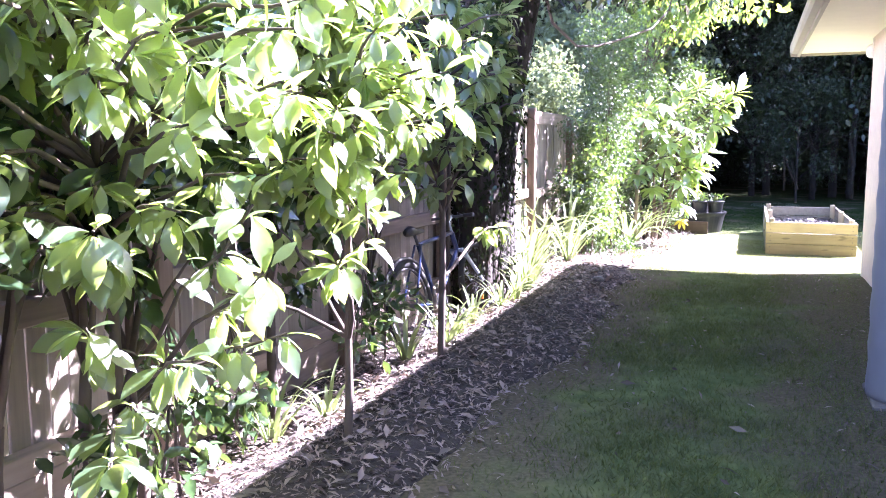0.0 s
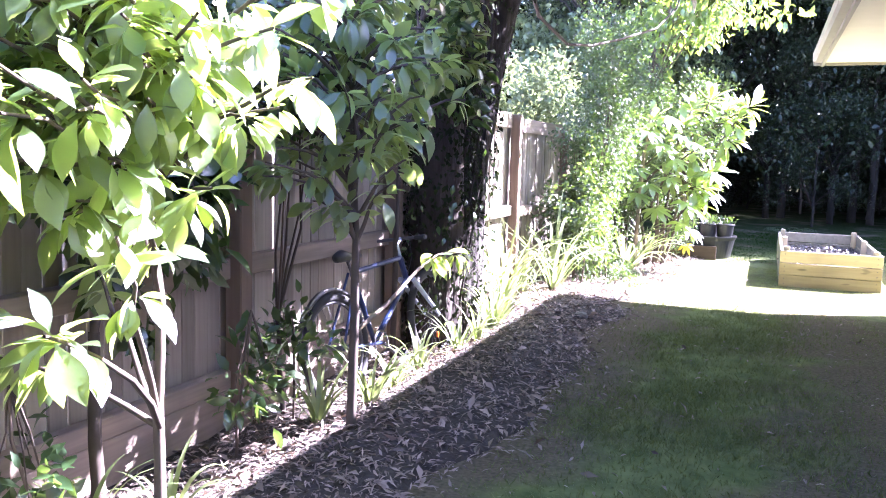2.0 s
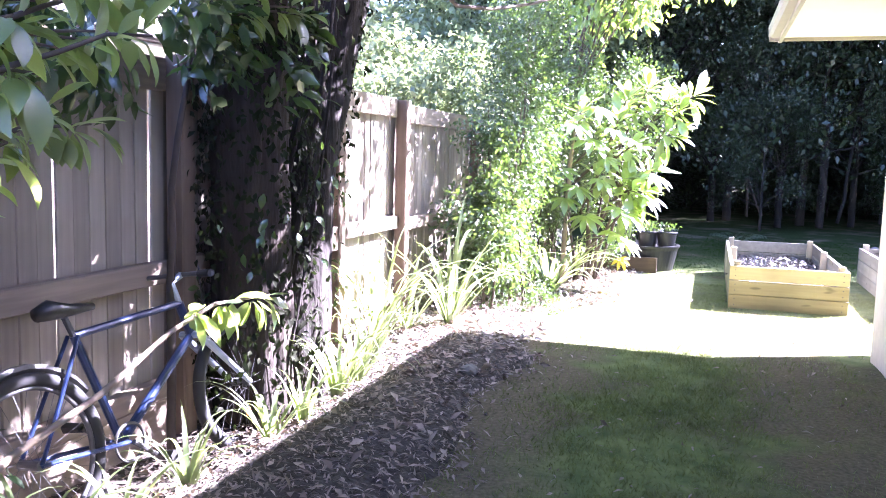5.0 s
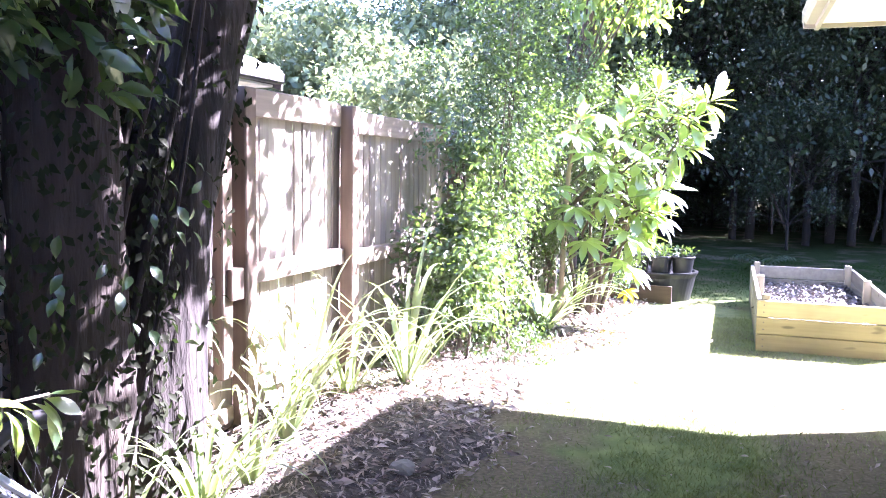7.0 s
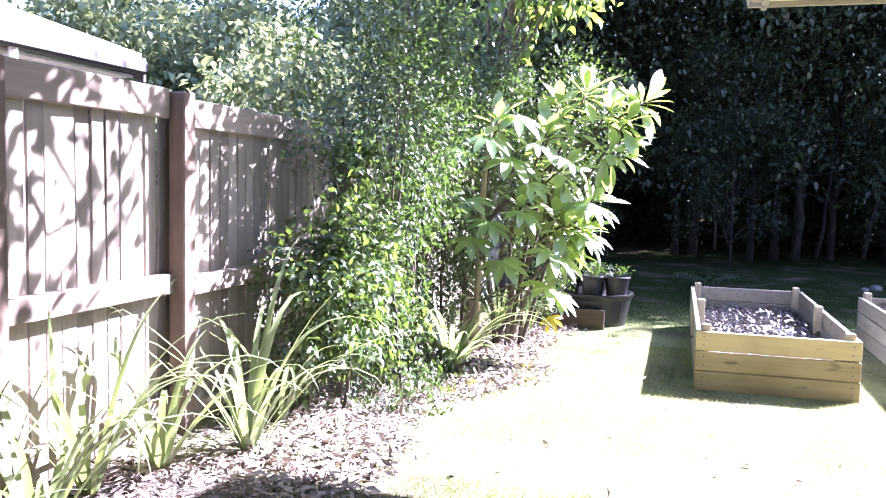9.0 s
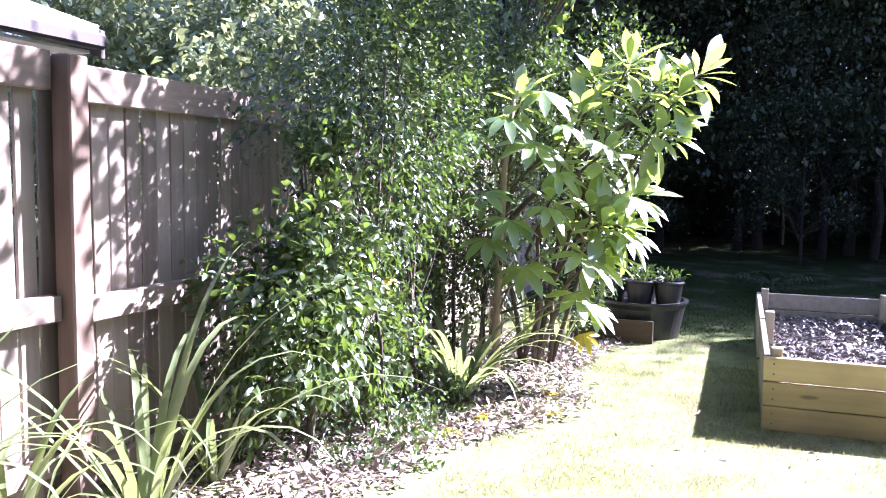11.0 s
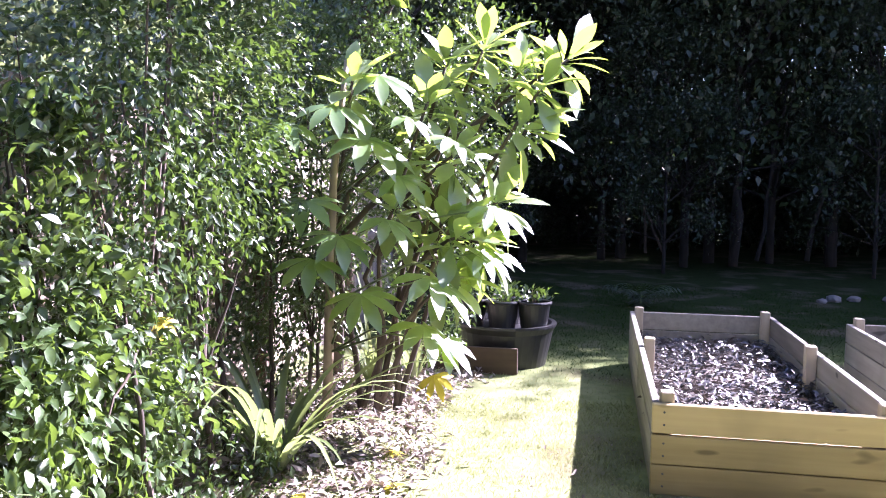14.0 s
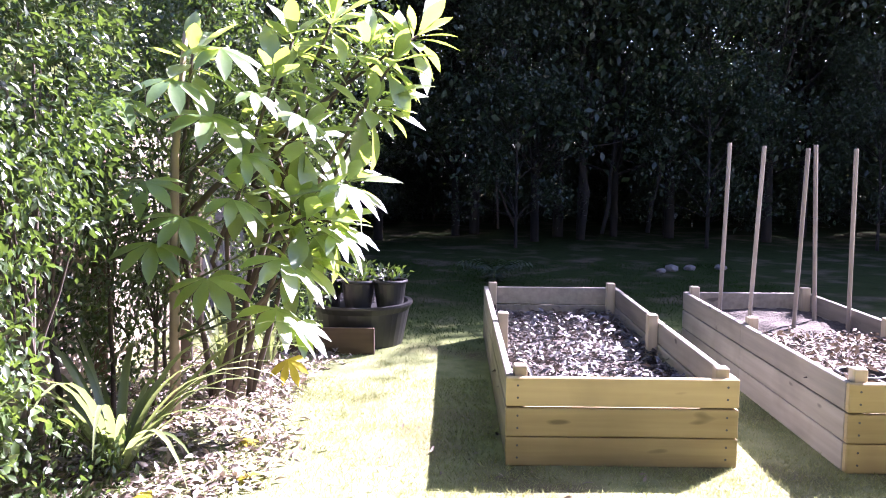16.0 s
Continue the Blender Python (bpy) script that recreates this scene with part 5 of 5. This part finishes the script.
# pale leaning stems at the forest edge
for a, b, r in (((1.3, 27.0, 0.0), (0.2, 27.0, 2.6), 0.035), ((2.46, 25.0, 0.0), (2.40, 25.1, 4.5), 0.075), ((2.9, 25.2, 0.0), (3.3, 25.2, 3.4), 0.04), ((1.7, 26.0, 0.0), (1.75, 26.0, 3.8), 0.045), ((3.9, 25.6, 0.0), (4.4, 25.6, 3.5), 0.05), ((0.9, 26.4, 0.0), (0.7, 26.5, 3.6), 0.03)):
    st = thing("forest_sapling", "thin pale bare stem at the forest edge", "tree", "thin forest stems")
    part("trunk", Shape().tube(branch_path(a, b, 0, 6), list(np.linspace(r, r * 0.6, 7)), 8, True, 0.1), MAT_BARK if r < 0.036 else MAT_FORESTBARK, st, "", True)

weed = thing("fern_plant", "small dark feathery plant on the shaded lawn", "plant")
pos, way, up = [], [], []
for k in range(9):
    a = k * 0.7
    for i in range(10):
        t = i / 10
        q = np.array((0.5 + 0.5 * t * math.cos(a), 19.7 + 0.5 * t * math.sin(a), -0.15 + 0.55 * t - 0.35 * t * t))
        for s in (-1, 1):
            pos.append(q)
            way.append((-math.sin(a) * s + math.cos(a) * 0.4, math.cos(a) * s + math.sin(a) * 0.4, -0.15))
            up.append(UP + rng.normal(0, 0.15, 3))
part("foliage", leaf_mesh("foliage", leaf_shape(0.16, 0.035, 3), pos, way, up, np.full(len(pos), 0.9), MAT_FOREST), None, weed)
part("stem", Shape().tube([(0.5, 19.7, -0.22), (0.5, 19.7, 0.0)], 0.015, 6), MAT_STRAP, weed)

# far backdrop of wooded distance
bk = []
for k in range(61):
    a = radians(-100 + k * 200 / 60)
    for z in (-2.0, 8.0 + 2.5 * noise.noise(Vector((k * 0.5, 0, 0)))):
        bk.append((75 * math.sin(a), 75 * math.cos(a), z))
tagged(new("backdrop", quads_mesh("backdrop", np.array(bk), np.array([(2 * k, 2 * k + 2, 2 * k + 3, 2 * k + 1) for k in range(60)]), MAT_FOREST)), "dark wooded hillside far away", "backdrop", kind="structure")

# ---- loose ground cover ----
def litter(name, n, place, label, sizes=(0.5, 1.3), mat=None, width=0.02):
    """Scattered dry leaves and chips; place gives n points on the ground."""
    pos = place(n)
    m = len(pos)
    way = rng.normal(0, 1, (m, 3)) * (1, 1, 0.35)
    up = UP + rng.normal(0, 0.45, (m, 3))
    tagged(new(name, leaf_mesh(name, leaf_shape(0.056, width, 2, 0.35, 0.25), pos, way, up, sizes[0] + (sizes[1] - sizes[0]) * rng.random(m), mat or MAT_LITTER)), label, "leaf litter", kind="stuff")


def on_mulch(n):
    y = rng.uniform(0.5, 9.4, n)
    e = mulch_edge(y)
    x = -2.57 + (e + 2.62) * rng.random(n) ** 0.85 + rng.normal(0, 0.03, n) + (rng.random(n) < 0.06) * rng.random(n) * 0.35
    return np.stack([x, y, ground_z(x, y) + mulch_height(x, y) + 0.012 + 0.02 * rng.random(n)], -1)


def by_hedge(n):
    y = rng.uniform(9.2, 15.4, n)
    x = -2.5 + rng.random(n) ** 0.75 * (1.12 + 0.35 * np.clip((y - 11.5) / 1.5, 0, 1) + 0.12 * np.sin(y * 2.1)) + rng.normal(0, 0.05, n)
    return np.stack([x, y, ground_z(x, y) + 0.012 + 0.02 * rng.random(n)], -1)


def on_lawn(n):
    x, y = rng.uniform(-1.2, 1.1, n), rng.uniform(1.5, 14, n)
    return np.stack([x, y, ground_z(x, y) + 0.02], -1)


def in_bed(n):
    x, y = rng.uniform(0.27, 1.36, n), rng.uniform(12.92, 16.02, n)
    return np.stack([x, y, 0.035 + 0.05 * rng.random(n)], -1)


litter("leaf_litter", 17000, on_mulch, "dry brown leaf and bark mulch along the fence", (0.35, 1.15), None, 0.013)
litter("leaf_litter", 1500, on_mulch, "larger dry leaves lying on the bark mulch", (0.9, 1.7), None, 0.024)
litter("leaf_litter", 11000, by_hedge, "pale dry leaf litter under the hedge", (0.5, 1.6), MAT_SUNLIT_LITTER)
litter("leaf_litter", 650, on_lawn, "scattered fallen leaves on the lawn", (0.3, 0.95))
litter("leaf_litter", 45, on_lawn, "large pale fallen leaves on the lawn", (1.2, 1.9), MAT_STRAW, 0.019)
for x, y, a in ((-1.04, 12.55, 0.4), (-1.42, 12.3, 1.9), (-1.5, 11.9, 3.0), (-1.22, 13.1, 5.0)):
    fallen = new("fallen_leaf", YEL_MESHES[0])
    fallen.matrix_world = pose(x, y, float(ground_z(x, y)) + 0.035, 4, -6, a * 57) @ Matrix.Scale(0.7, 4)
    tagged(fallen, "yellowed lobed leaf lying on the litter", "leaf", "fallen yellow leaves")
litter("leaf_litter", 3600, in_bed, "curled grey leaf mulch in the raised bed", (0.7, 1.6), MAT_GREYLITTER)


def in_second_bed(n):
    x, y = rng.uniform(2.0, 3.0, n), 12.86 + 1.75 * rng.random(n) ** 1.1
    return np.stack([x, y, 0.135 + 0.05 * rng.random(n)], -1)


litter("leaf_litter", 2600, in_second_bed, "pale straw mulch in the raised bed", (0.6, 1.5), MAT_STRAW)
pit = thing("sunken_pot", "black plastic pot sunk in the garden bed", "pot")
part("rim", Shape().ring((2.28, 13.35, 0.185), (0, 0, 1), 0.13, 0.012, 30, 8), MAT_BLACK, pit, "", True)
part("body", Shape().turned((2.28, 13.35, 0.06), [(0.10, 0.0), (0.128, 0.12), (0.118, 0.12), (0.112, 0.08)], 26), MAT_BLACK, pit)


def lawn_grass():
    n = 190000
    x, y = rng.uniform(-1.5, 4.2, n), 1.0 + 21 * rng.random(n) ** 0.9
    # denser sward beside the path
    x, y = np.append(x, rng.uniform(-1.15, 0.95, 170000)), np.append(y, rng.uniform(1.2, 9.8, 170000))
    x, y = np.append(x, rng.uniform(-1.3, 2.6, 110000)), np.append(y, rng.uniform(10.6, 14.6, 110000))
    n = len(x)
    keep = (x > mulch_edge(y) - 0.05) | (y > 9.2)
    keep &= ~((x > 1.12) & (y < 9.9))
    keep &= ~((x > 0.2) & (x < 1.44) & (y > 12.84) & (y < 16.1)) & ~((x > 1.93) & (x < 3.07) & (y > 12.78) & (y < 15.88))
    patch = np.array([noise.noise(Vector((a * 0.9, b * 0.9, 5))) + 0.6 * noise.noise(Vector((a * 2.7, b * 2.7, 2))) for a, b in zip(x, y)])
    keep &= (patch + rng.normal(0, 0.4, n) > np.where(y < 9.5, -0.18, -0.5))
    keep &= (x < 0.5 - 0.28 * np.clip((y - 6) / 1.5, 0, 1) + 0.15 * rng.normal(0, 1, n)) | (y > 9.9) | (rng.random(n) < 0.15)
    keep &= (x > -0.72 + 0.14 * np.sin(y * 3.1) + 0.14 * rng.normal(0, 1, n)) | (y > 9.3) | (rng.random(n) < 0.15)
    x, y = x[keep], y[keep]
    v = np.array([(-0.0021, 0, 0), (0.0021, 0, 0), (0.0006, 1.0, 0.09), (-0.0006, 1.0, 0.09)]) * (0.95, 0.021, -0.16)
    f = np.array([(0, 1, 2, 3)])
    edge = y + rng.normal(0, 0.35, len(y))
    # Blades coloured by band, the sun and shade on the lawn painted in
    for take, mat, label in ((edge < 9.6, MAT_GRASS, "short patchy green lawn grass beside the house"), ((edge >= 9.6) & (edge < 15.9), MAT_SUNGRASS, "short lawn grass painted pale where sun falls"), (edge >= 15.9, MAT_SHADEGRASS, "short lawn grass painted dark for tree shade")):
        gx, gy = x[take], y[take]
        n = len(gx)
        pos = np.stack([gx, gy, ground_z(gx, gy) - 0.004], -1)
        tagged(new("lawn_grass", leaf_mesh("lawn_grass", (v, f), pos, UP * 0.8 + rng.normal(0, 0.5, (n, 3)) * (1, 1, 0.2), rng.normal(0, 1, (n, 3)) * (1, 1, 0.1), (0.6 + 0.9 * rng.random(n)) * (0.85 if mat is MAT_SUNGRASS else 1.0), mat)), label, "grass", kind="stuff")


lawn_grass()
